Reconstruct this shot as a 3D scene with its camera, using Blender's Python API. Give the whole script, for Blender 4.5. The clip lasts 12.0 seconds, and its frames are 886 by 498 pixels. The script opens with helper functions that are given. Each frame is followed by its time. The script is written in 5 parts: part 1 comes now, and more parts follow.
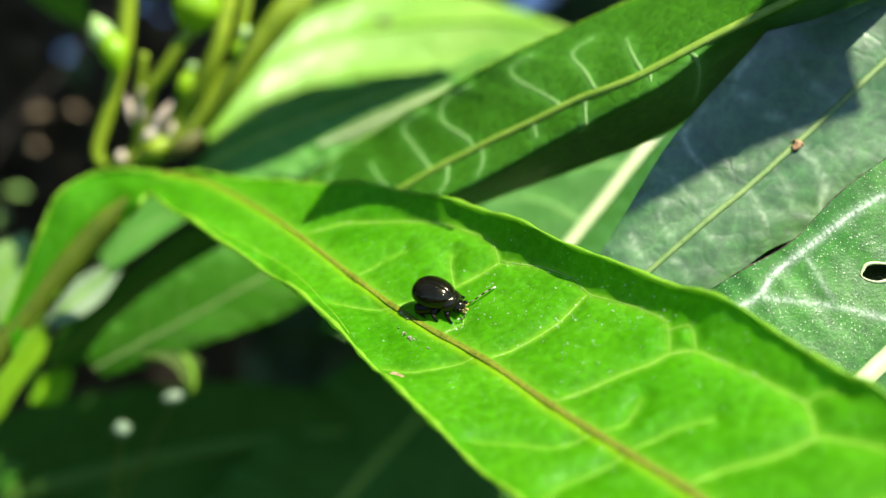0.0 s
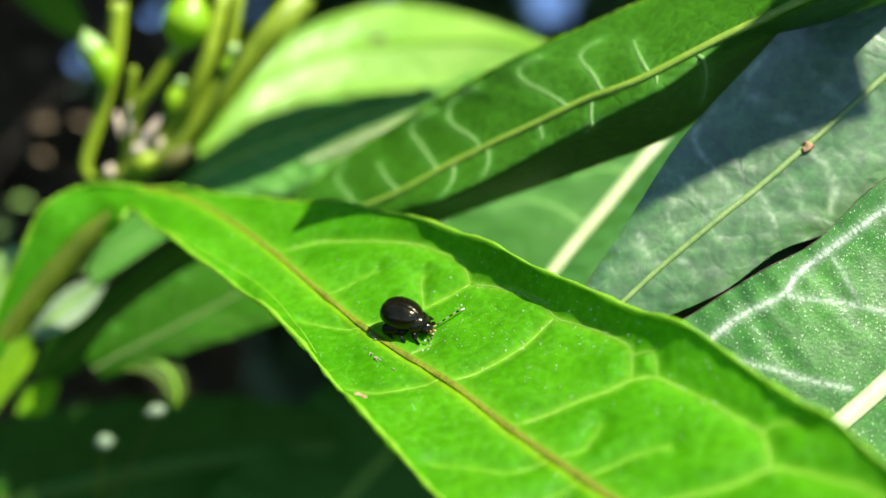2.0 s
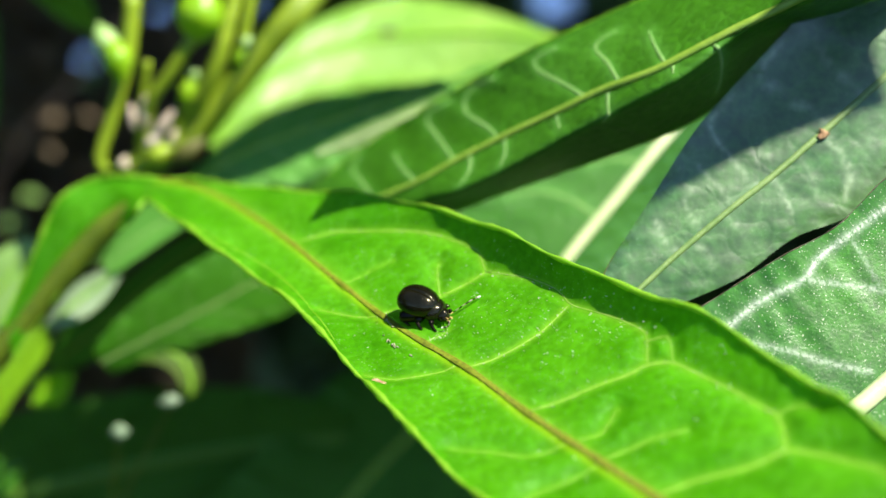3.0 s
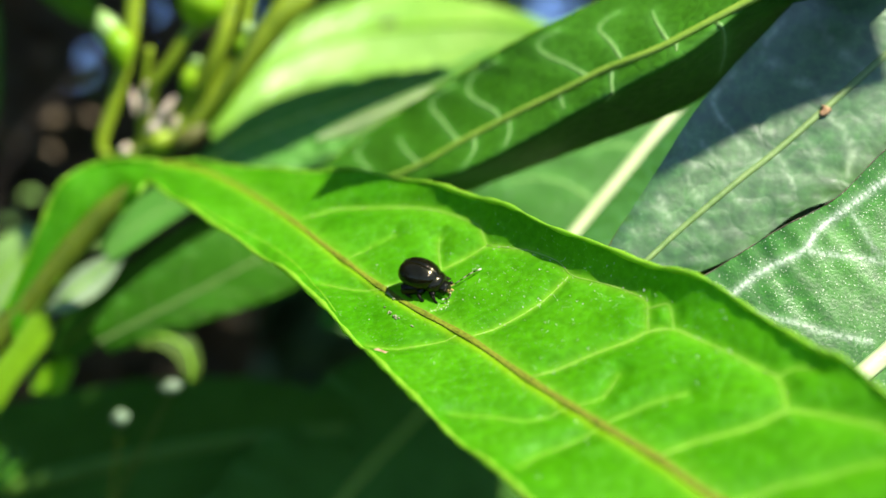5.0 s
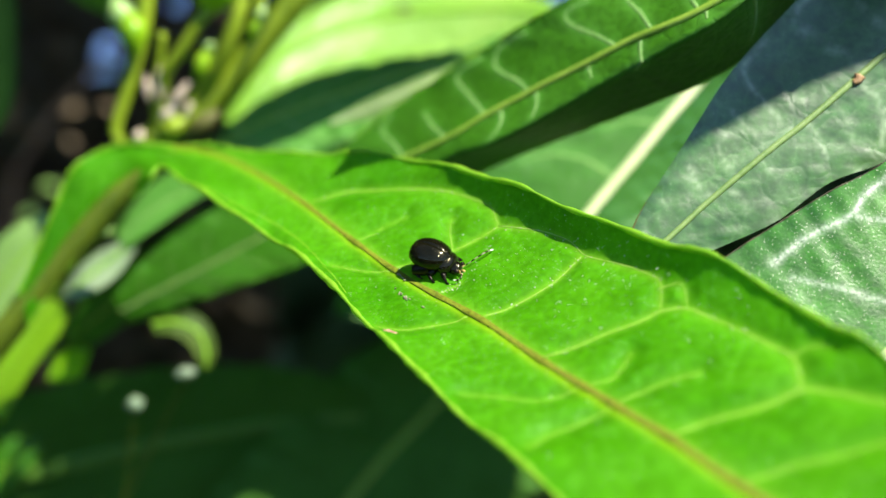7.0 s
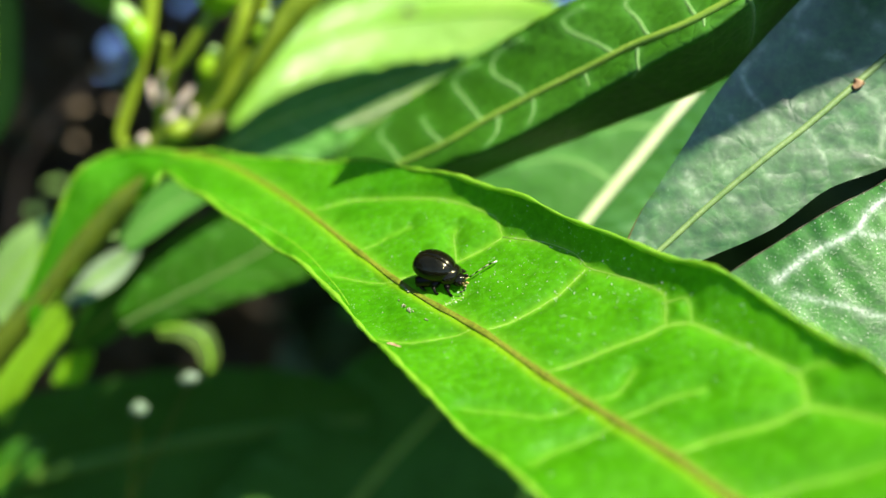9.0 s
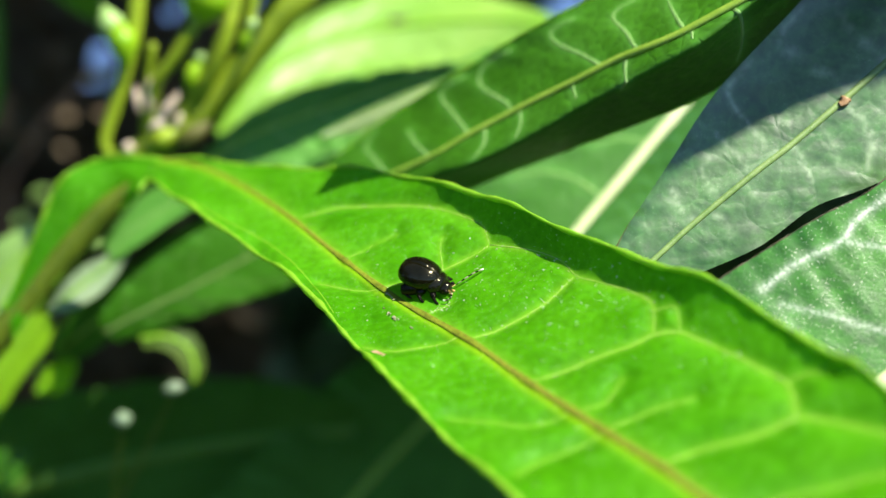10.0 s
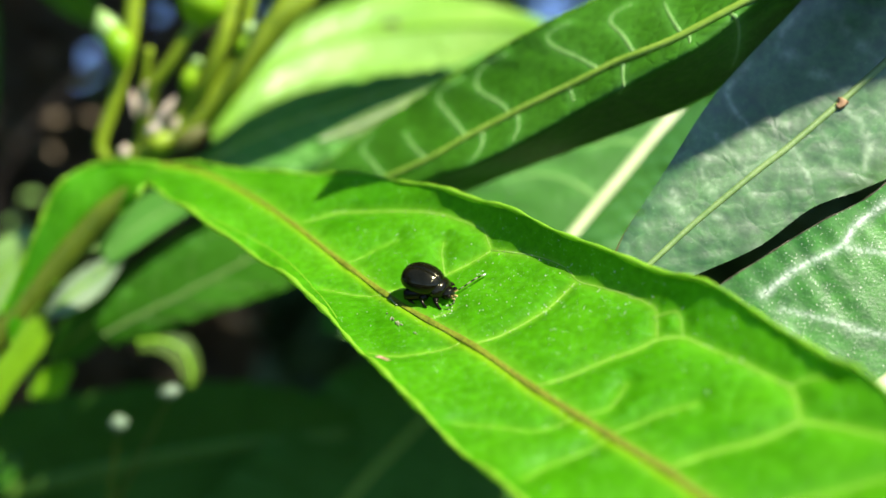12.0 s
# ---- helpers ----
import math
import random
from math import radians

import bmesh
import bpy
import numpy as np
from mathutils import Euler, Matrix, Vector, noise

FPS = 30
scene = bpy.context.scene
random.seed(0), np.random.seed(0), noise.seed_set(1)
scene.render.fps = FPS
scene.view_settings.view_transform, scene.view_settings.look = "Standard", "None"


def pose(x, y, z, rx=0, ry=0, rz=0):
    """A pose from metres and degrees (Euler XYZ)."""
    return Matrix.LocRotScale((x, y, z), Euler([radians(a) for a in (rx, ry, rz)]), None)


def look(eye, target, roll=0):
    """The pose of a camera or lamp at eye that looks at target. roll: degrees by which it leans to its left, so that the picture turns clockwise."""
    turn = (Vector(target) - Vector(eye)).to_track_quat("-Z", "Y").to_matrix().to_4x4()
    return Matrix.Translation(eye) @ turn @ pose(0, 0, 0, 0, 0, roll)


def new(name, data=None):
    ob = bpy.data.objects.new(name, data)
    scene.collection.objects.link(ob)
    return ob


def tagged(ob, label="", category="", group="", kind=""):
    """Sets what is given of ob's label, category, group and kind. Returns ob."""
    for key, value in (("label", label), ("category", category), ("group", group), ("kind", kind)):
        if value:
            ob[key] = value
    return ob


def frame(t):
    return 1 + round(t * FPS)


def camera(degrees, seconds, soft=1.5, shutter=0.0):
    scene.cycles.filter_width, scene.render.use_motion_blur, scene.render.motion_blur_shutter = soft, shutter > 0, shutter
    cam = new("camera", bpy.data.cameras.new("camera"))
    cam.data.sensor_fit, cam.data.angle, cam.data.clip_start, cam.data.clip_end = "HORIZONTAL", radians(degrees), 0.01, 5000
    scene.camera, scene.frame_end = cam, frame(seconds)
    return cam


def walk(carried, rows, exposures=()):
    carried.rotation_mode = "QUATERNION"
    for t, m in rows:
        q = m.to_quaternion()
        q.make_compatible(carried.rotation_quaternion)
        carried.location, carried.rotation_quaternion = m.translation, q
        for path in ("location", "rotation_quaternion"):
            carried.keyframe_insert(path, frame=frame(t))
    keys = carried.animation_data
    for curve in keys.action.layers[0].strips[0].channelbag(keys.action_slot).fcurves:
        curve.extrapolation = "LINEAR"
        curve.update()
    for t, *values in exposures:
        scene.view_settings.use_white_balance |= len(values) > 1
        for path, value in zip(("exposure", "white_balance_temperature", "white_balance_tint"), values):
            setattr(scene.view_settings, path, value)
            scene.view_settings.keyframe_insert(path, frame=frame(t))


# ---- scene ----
# A small black beetle on a sunlit leaf. Lengths of the plant are in millimetres from the beetle's foot.
FOOT = Vector((0, 0, 0.9))


def mm(p):
    return FOOT + Vector(p) * 0.001


# ---- camera ----
CAMERA_ROWS = [
    (0.0, -0.85, -93.65, 20.17, 80.914, 0.321, -0.944),
    (0.5, -1.93, -94.10, 21.19, 80.817, 0.458, -1.315),
    (1.0, -0.61, -94.23, 21.94, 80.801, 0.326, -1.312),
    (1.5, -2.41, -93.82, 21.27, 80.918, 0.656, -1.736),
    (2.0, 3.15, -93.61, 20.76, 81.558, -0.456, 0.124),
    (2.5, 1.35, -93.88, 20.68, 81.452, -0.445, 0.110),
    (2.7, 2.07, -94.30, 20.49, 81.387, -0.396, 0.171),
    (4.5, 1.36, -95.56, 18.64, 81.876, -0.041, 0.008),
    (5.0, 1.89, -95.71, 17.01, 82.079, -0.276, 0.150),
    (5.5, 1.98, -95.36, 16.76, 82.000, 0.001, -0.000),
    (6.0, 2.28, -95.05, 16.20, 81.960, 0.245, -0.114),
    (6.5, 3.98, -94.18, 17.15, 81.783, 0.046, 0.705),
    (7.0, 2.83, -94.79, 15.62, 81.907, 0.003, 1.212),
    (7.5, 1.89, -94.13, 17.45, 81.611, -0.353, 1.370),
    (7.7, 3.56, -94.34, 17.06, 81.677, -0.344, 1.555),
    (9.3, 2.60, -93.83, 17.11, 81.497, 0.046, 1.413),
    (9.5, 2.32, -93.00, 16.91, 82.010, -0.234, 1.013),
    (10.0, 3.45, -92.94, 16.49, 82.134, -0.301, 1.171),
    (10.5, 1.16, -92.03, 17.15, 81.580, -0.606, 1.093),
    (11.0, 1.49, -93.32, 15.37, 81.636, -0.352, 0.472),
    (11.5, 2.08, -92.97, 17.64, 81.965, -0.455, 0.415),
    (12.0, 1.83, -93.55, 16.95, 82.166, -0.426, 0.320),
]
cam = camera(40, 12.0, soft=1.5)
cam.data.dof.use_dof = True
cam.data.dof.focus_distance = 0.0945
cam.data.dof.aperture_fstop = 14.5
walk(cam, [(t, Matrix.Translation(mm((x, y, z))) @ pose(0, 0, 0, rx, ry, rz)) for t, x, y, z, rx, ry, rz in CAMERA_ROWS])

# ---- light ----
SUN = Vector((0.46, -0.34, 0.815)).normalized()
world = bpy.data.worlds.new("sky")
scene.world = world
world.use_nodes = True
wn = world.node_tree.nodes
sky = wn.new("ShaderNodeTexSky")
sky.sky_type, sky.sun_disc = "NISHITA", False
sky.air_density, sky.dust_density, sky.ozone_density, sky.altitude = 0.5, 0.3, 3.5, 1000
sky.sun_elevation = math.asin(SUN.z)
sky.sun_rotation = math.atan2(SUN.x, SUN.y)
wn["Background"].inputs["Strength"].default_value = 0.12
world.node_tree.links.new(sky.outputs[0], wn["Background"].inputs["Color"])
sun = new("sun", bpy.data.lights.new("sun", "SUN"))
sun.data.energy, sun.data.angle, sun.data.color = 4.4, radians(0.53), (1.0, 0.95, 0.82)
sun.matrix_world = look(SUN * 5, (0, 0, 0))
scene.view_settings.exposure = 1.5


# ---- materials ----
def nodes_of(name):
    m = bpy.data.materials.new(name)
    m.use_nodes = True
    nt = m.node_tree
    return m, nt, nt.nodes["Principled BSDF"]


def node(nt, kind, **values):
    n = nt.nodes.new("ShaderNode" + kind)
    for key, v in values.items():
        n.inputs[key.replace("_", " ")].default_value = v
    return n


def ramp(nt, source, stops):
    r = nt.nodes.new("ShaderNodeValToRGB")
    while len(r.color_ramp.elements) < len(stops):
        r.color_ramp.elements.new(0.5)
    for e, (at, col) in zip(r.color_ramp.elements, stops):
        e.position, e.color = at, (*col, 1) if len(col) == 3 else col
    nt.links.new(source, r.inputs[0])
    return r.outputs[0]


def mixed(nt, fac, a, b, mode="MIX"):
    n = nt.nodes.new("ShaderNodeMix")
    n.data_type, n.blend_type = "RGBA", mode
    for socket, v in ((n.inputs[0], fac), (n.inputs[6], a), (n.inputs[7], b)):
        if isinstance(v, bpy.types.NodeSocket):
            nt.links.new(v, socket)
        elif isinstance(v, (int, float)):
            socket.default_value = v
        else:
            socket.default_value = (*v, 1)
    return n.outputs[2]


def leaf_material(name, dark, light, glow, through_light=0.4, rough=0.4, dust=0.0, cells=700.0, bump=0.25, spec=0.5, grit=1500.0, pale=0.5, net_strength=0.22, pale_colour=None, vein_break=0.0, mottle=0.0, painted_sheen=0.0, speck=3800.0, sheen_colour=(0.2, 0.34, 0.17), flank_colour=None, dot_size=0.12, fine_bump=0.3):
    """Leaf skin: blotches, a fine net of cells, dust specks; part of the sunlight passes through."""
    m, nt, b = nodes_of(name)
    tc = nt.nodes.new("ShaderNodeTexCoord").outputs["Object"]
    big, fine, net = node(nt, "TexNoise", Scale=110.0, Detail=5.0), node(nt, "TexNoise", Scale=grit, Detail=4.0), node(nt, "TexVoronoi", Scale=cells)
    net.feature = "DISTANCE_TO_EDGE"
    for n in (big, fine):
        nt.links.new(tc, n.inputs["Vector"])
    warp = node(nt, "TexNoise", Scale=cells * 0.8, Detail=2.0)
    nt.links.new(tc, warp.inputs["Vector"])
    bend = mixed(nt, 0.9 / cells, tc, warp.outputs["Color"], "ADD")
    nt.links.new(bend, net.inputs["Vector"])
    small = node(nt, "TexVoronoi", Scale=cells * 2.7)
    small.feature = "DISTANCE_TO_EDGE"
    nt.links.new(bend, small.inputs["Vector"])
    col = ramp(nt, big.outputs["Fac"], [(0.3, dark), (0.7, light)])
    lines = ramp(nt, net.outputs["Distance"], [(0.0, (1, 1, 1)), (0.06, (0, 0, 0))])
    threads = ramp(nt, small.outputs["Distance"], [(0.0, (0.22, 0.22, 0.22)), (0.09, (0, 0, 0))])
    lines = mixed(nt, 1.0, lines, threads, "LIGHTEN")
    faint = ramp(nt, big.outputs["Fac"], [(0.35, (0.35, 0.35, 0.35)), (0.65, (1, 1, 1))])
    lines = mixed(nt, 1.0, lines, faint, "MULTIPLY")
    grain = ramp(nt, fine.outputs["Fac"], [(0.3, (0.8, 0.8, 0.8)), (0.7, (1.12, 1.12, 1.12))])
    col = mixed(nt, 1.0, col, grain, "MULTIPLY")
    weak = nt.nodes.new("ShaderNodeMath")
    weak.operation = "MULTIPLY"
    weak.inputs[1].default_value = net_strength
    nt.links.new(lines, weak.inputs[0])
    col = mixed(nt, weak.outputs[0], col, tuple(min(1, 1.6 * c + 0.03) for c in light))
    if mottle:
        spots, middle = node(nt, "TexNoise", Scale=1100.0, Detail=4.0), node(nt, "TexNoise", Scale=330.0, Detail=5.0)
        nt.links.new(tc, spots.inputs["Vector"])
        nt.links.new(tc, middle.inputs["Vector"])
        for n, k in ((spots, mottle), (middle, mottle * 0.8)):
            col = mixed(nt, 1.0, col, ramp(nt, n.outputs["Fac"], [(0.34, (1 - k,) * 3), (0.66, (1 + k * 0.7,) * 3)]), "MULTIPLY")
    # Whitish patches mixed into the base colour to look like sheen.
    if painted_sheen:
        sheen_patches, shred = node(nt, "TexNoise", Scale=210.0, Detail=6.0), node(nt, "TexNoise", Scale=1300.0, Detail=4.0)
        nt.links.new(tc, sheen_patches.inputs["Vector"])
        nt.links.new(tc, shred.inputs["Vector"])
        sheen_mask = mixed(nt, 1.0, ramp(nt, sheen_patches.outputs["Fac"], [(0.42, (0, 0, 0)), (0.68, (painted_sheen, painted_sheen, painted_sheen))]), ramp(nt, shred.outputs["Fac"], [(0.35, (0.2, 0.2, 0.2)), (0.62, (1, 1, 1))]), "MULTIPLY")
        col = mixed(nt, sheen_mask, col, sheen_colour)
    attr = nt.nodes.new("ShaderNodeAttribute")
    attr.attribute_name = "vein"
    soft = nt.nodes.new("ShaderNodeMath")
    soft.operation = "MULTIPLY"
    nt.links.new(attr.outputs["Fac"], soft.inputs[0])
    nt.links.new(grain, soft.inputs[1])
    # Breaks the pale vein tint into ragged streaks.
    if vein_break:
        break_noise = node(nt, "TexNoise", Scale=vein_break, Detail=3.0)
        nt.links.new(tc, break_noise.inputs["Vector"])
        nt.links.new(ramp(nt, break_noise.outputs["Fac"], [(0.36, (0.25, 0.25, 0.25)), (0.56, (1.0, 1.0, 1.0))]), soft.inputs[1])
    part_pale = nt.nodes.new("ShaderNodeMath")
    part_pale.operation = "MULTIPLY"
    part_pale.inputs[1].default_value = pale
    nt.links.new(soft.outputs[0], part_pale.inputs[0])
    col = mixed(nt, part_pale.outputs[0], col, pale_colour or tuple(min(0.8, 2.0 * c + 0.05) for c in light))
    if flank_colour:
        side = nt.nodes.new("ShaderNodeAttribute")
        side.attribute_name = "flank"
        col = mixed(nt, side.outputs["Fac"], col, flank_colour)
    if dust:
        specks = node(nt, "TexVoronoi", Scale=speck)
        patch = node(nt, "TexNoise", Scale=300.0, Detail=5.0)
        nt.links.new(tc, specks.inputs["Vector"])
        nt.links.new(tc, patch.inputs["Vector"])
        dot = ramp(nt, specks.outputs["Distance"], [(dot_size, (1, 1, 1)), (dot_size + 0.14, (0, 0, 0))])
        dot = mixed(nt, 1.0, dot, ramp(nt, fine.outputs["Fac"], [(0.42, (0.05, 0.05, 0.05)), (0.62, (1, 1, 1))]), "MULTIPLY")
        where = ramp(nt, patch.outputs["Fac"], [(0.3, (0, 0, 0)), (0.5, (dust, dust, dust))])
        col = mixed(nt, mixed(nt, 1.0, dot, where, "MULTIPLY"), col, (0.68, 0.72, 0.54))
    nt.links.new(col, b.inputs["Base Color"])
    b.inputs["Roughness"].default_value = rough
    b.inputs["Specular IOR Level"].default_value = spec
    rr = ramp(nt, big.outputs["Fac"], [(0.3, (rough * 0.8,) * 3), (0.7, (min(1, rough * 1.25),) * 3)])
    nt.links.new(rr, b.inputs["Roughness"])
    swell = ramp(nt, net.outputs["Distance"], [(0.0, (0, 0, 0)), (0.12, (0.55, 0.55, 0.55)), (0.45, (1, 1, 1))])
    height = mixed(nt, fine_bump, swell, fine.outputs["Fac"])
    bp = node(nt, "Bump", Strength=bump, Distance=0.0003)
    nt.links.new(height, bp.inputs["Height"])
    nt.links.new(bp.outputs[0], b.inputs["Normal"])
    tr = node(nt, "BsdfTranslucent")
    nt.links.new(mixed(nt, 1.0, glow, grain, "MULTIPLY"), tr.inputs["Color"])
    ms = nt.nodes.new("ShaderNodeMixShader")
    ms.inputs[0].default_value = through_light
    nt.links.new(b.outputs[0], ms.inputs[1])
    nt.links.new(tr.outputs[0], ms.inputs[2])
    nt.links.new(ms.outputs[0], nt.nodes["Material Output"].inputs["Surface"])
    return m


def plain_material(name, dark, light, rough=0.5, scale=900.0, bump=0.2, through_light=0.0):
    m, nt, b = nodes_of(name)
    tc = nt.nodes.new("ShaderNodeTexCoord").outputs["Object"]
    n, f = node(nt, "TexNoise", Scale=scale, Detail=4.0), node(nt, "TexNoise", Scale=scale * 6, Detail=3.0)
    nt.links.new(tc, n.inputs["Vector"])
    nt.links.new(tc, f.inputs["Vector"])
    nt.links.new(ramp(nt, n.outputs["Fac"], [(0.3, dark), (0.7, light)]), b.inputs["Base Color"])
    b.inputs["Roughness"].default_value = rough
    bp = node(nt, "Bump", Strength=bump, Distance=0.0002)
    nt.links.new(f.outputs["Fac"], bp.inputs["Height"])
    nt.links.new(bp.outputs[0], b.inputs["Normal"])
    if through_light:
        tr, ms = node(nt, "BsdfTranslucent", Color=(*light, 1)), nt.nodes.new("ShaderNodeMixShader")
        ms.inputs[0].default_value = through_light
        nt.links.new(b.outputs[0], ms.inputs[1])
        nt.links.new(tr.outputs[0], ms.inputs[2])
        nt.links.new(ms.outputs[0], nt.nodes["Material Output"].inputs["Surface"])
    return m


FRESH = leaf_material("fresh_leaf", (0.047, 0.25, 0.001), (0.087, 0.36, 0.0015), (0.125, 0.58, 0.001), 0.43, 0.46, dust=0.35, spec=0.2, pale=0.7, cells=420.0, bump=0.2, net_strength=0.2, pale_colour=(0.31, 0.64, 0.04), mottle=0.06, flank_colour=(0.24, 0.47, 0.006))
FRESH_VEIN = plain_material("fresh_vein", (0.29, 0.56, 0.06), (0.46, 0.7, 0.15), 0.45, through_light=0.55)
FRESH_RIB = plain_material("fresh_rib", (0.085, 0.1, 0.002), (0.2, 0.26, 0.006), 0.6, scale=3600, through_light=0.2)
# Lighter than the blade: sunlight through the margin is put into this colour.
RIM = plain_material("leaf_rim", (0.22, 0.5, 0.02), (0.32, 0.6, 0.04), 0.45, through_light=0.5)
GREEN = leaf_material("green_leaf", (0.03, 0.125, 0.004), (0.046, 0.18, 0.006), (0.10, 0.38, 0.012), 0.06, 0.45, spec=0.3, mottle=0.12)
GREEN_VEIN = plain_material("green_vein", (0.16, 0.35, 0.08), (0.25, 0.43, 0.13), 0.5, through_light=0.2)
GREEN_RIB = plain_material("green_rib", (0.22, 0.39, 0.035), (0.33, 0.5, 0.065), 0.45, through_light=0.2)
# Part of this leaf's sheen is painted in as pale patches.
SHEENY = leaf_material("sheeny_leaf", (0.032, 0.105, 0.018), (0.055, 0.155, 0.03), (0.05, 0.22, 0.03), 0.12, 0.35, dust=0.15, fine_bump=0.55, cells=330, bump=0.19, spec=0.78, vein_break=900.0, pale=0.8, net_strength=0.3, pale_colour=(0.38, 0.5, 0.3), mottle=0.28, painted_sheen=0.22, sheen_colour=(0.17, 0.3, 0.14))
# Besides dust, glossy vein streaks and sheen patches are painted into the colour.
DUSTY = leaf_material("dusty_leaf", (0.026, 0.135, 0.005), (0.05, 0.2, 0.01), (0.04, 0.22, 0.015), 0.15, 0.36, dust=1.0, dot_size=0.14, fine_bump=0.8, grit=4500.0, cells=560, bump=0.14, spec=0.52, pale=1.0, net_strength=0.25, pale_colour=(0.62, 0.69, 0.56), vein_break=3500.0, mottle=0.25, painted_sheen=0.1, speck=4600.0, sheen_colour=(0.34, 0.45, 0.28))
OLIVE_RIB = plain_material("olive_rib", (0.13, 0.24, 0.055), (0.23, 0.34, 0.1), 0.5, through_light=0.15)
DULL = leaf_material("dull_leaf", (0.026, 0.12, 0.006), (0.038, 0.16, 0.009), (0.07, 0.24, 0.015), 0.15, 0.44, spec=0.6)
# Base raised paler to take in white sun gloss on this leaf.
GLOSS_PALE = leaf_material("gloss_pale_leaf", (0.17, 0.4, 0.035), (0.28, 0.5, 0.075), (0.26, 0.62, 0.05), 0.34, 0.37, spec=0.75)
# Pale skin of the strip that stands in for gloss on the half-shaded leaf.
GLOSS_STRIP = leaf_material("gloss_strip_leaf", (0.26, 0.42, 0.1), (0.36, 0.52, 0.16), (0.3, 0.5, 0.12), 0.25, 0.4, spec=0.7)
SOFT = leaf_material("soft_leaf", (0.055, 0.18, 0.02), (0.085, 0.25, 0.035), (0.1, 0.36, 0.03), 0.1, 0.45, spec=0.3)
WHITISH_VEIN = plain_material("whitish_vein", (0.28, 0.36, 0.24), (0.45, 0.52, 0.4), 0.3, through_light=0.1)
PALE_RIB = plain_material("pale_rib", (0.5, 0.62, 0.3), (0.68, 0.75, 0.42), 0.4, through_light=0.2)
YELLOWING = leaf_material("yellowing_leaf", (0.025, 0.06, 0.005), (0.06, 0.1, 0.011), (0.07, 0.14, 0.01), 0.2, 0.6, spec=0.15)
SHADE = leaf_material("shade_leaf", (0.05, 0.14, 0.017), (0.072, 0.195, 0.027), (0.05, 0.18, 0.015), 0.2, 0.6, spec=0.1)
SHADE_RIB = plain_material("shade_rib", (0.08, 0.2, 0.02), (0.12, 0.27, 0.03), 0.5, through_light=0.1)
# The hanging leaf's shade is put into this very dark base colour.
PAINTED_SHADE = leaf_material("painted_shade_leaf", (0.008, 0.036, 0.003), (0.013, 0.052, 0.005), (0.01, 0.05, 0.004), 0.1, 0.6, spec=0.15)
LIME = leaf_material("lime_leaf", (0.2, 0.42, 0.008), (0.28, 0.55, 0.012), (0.3, 0.75, 0.01), 0.45, 0.42, spec=0.4)
# Whitish base stands in for the highlight on the small leaf.
HIGHLIGHT_PALE = leaf_material("highlight_pale_leaf", (0.17, 0.26, 0.13), (0.28, 0.38, 0.22), (0.26, 0.5, 0.14), 0.3, 0.5, spec=0.8)
PEDICEL = plain_material("pedicel_skin", (0.2, 0.31, 0.008), (0.34, 0.46, 0.022), 0.45, scale=500, through_light=0.2)
STEM = plain_material("green_stem", (0.14, 0.22, 0.005), (0.25, 0.35, 0.014), 0.45, scale=500, through_light=0.1)
BUD = plain_material("green_bud", (0.2, 0.42, 0.005), (0.32, 0.55, 0.012), 0.35, scale=400, through_light=0.3)
SCALE_PINK = plain_material("dry_scale", (0.5, 0.38, 0.26), (0.72, 0.63, 0.48), 0.6, scale=700, through_light=0.2)
PALE_LEAF = leaf_material("pale_leaf", (0.2, 0.4, 0.07), (0.3, 0.52, 0.12), (0.24, 0.58, 0.06), 0.4, 0.45, spec=1.0)
OLIVE = plain_material("olive_stalk", (0.08, 0.13, 0.004), (0.13, 0.19, 0.008), 0.5, scale=500, through_light=0.1)
TAN = plain_material("tan_leaf", (0.085, 0.06, 0.03), (0.15, 0.11, 0.055), 0.8, scale=300)
BROWN = plain_material("brown_edge", (0.02, 0.018, 0.006), (0.07, 0.055, 0.02), 0.6, scale=1500)
# Pale tone of the ovals that stand in for sun glints.
GLINT_PALE = plain_material("glint_pale", (0.15, 0.23, 0.13), (0.25, 0.33, 0.21), 0.5, scale=500, through_light=0.15)
PALE_BUD = plain_material("pale_bud", (0.24, 0.42, 0.1), (0.36, 0.54, 0.18), 0.45, scale=500, through_light=0.2)
SCAR = plain_material("scar_tissue", (0.24, 0.13, 0.05), (0.46, 0.28, 0.14), 0.7, scale=2500)


def shell_material():
    """Polished black shell with fine punctures."""
    m, nt, b = nodes_of("beetle_shell")
    tc = nt.nodes.new("ShaderNodeTexCoord").outputs["Object"]
    pits, tone = node(nt, "TexVoronoi", Scale=7000.0), node(nt, "TexNoise", Scale=1500.0, Detail=4.0)
    for n in (pits, tone):
        nt.links.new(tc, n.inputs["Vector"])
    nt.links.new(ramp(nt, tone.outputs["Fac"], [(0.3, (0.003, 0.003, 0.001)), (0.7, (0.007, 0.0065, 0.003))]), b.inputs["Base Color"])
    nt.links.new(ramp(nt, tone.outputs["Fac"], [(0.3, (0.08, 0.08, 0.08)), (0.7, (0.15, 0.15, 0.15))]), b.inputs["Roughness"])
    b.inputs["Specular IOR Level"].default_value = 0.4
    b.inputs["Specular Tint"].default_value = (1.0, 0.94, 0.6, 1.0)
    bp = node(nt, "Bump", Strength=0.3, Distance=0.00005)
    nt.links.new(ramp(nt, pits.outputs["Distance"], [(0.1, (0, 0, 0)), (0.4, (1, 1, 1))]), bp.inputs["Height"])
    nt.links.new(bp.outputs[0], b.inputs["Normal"])
    return m


BLACK = shell_material()
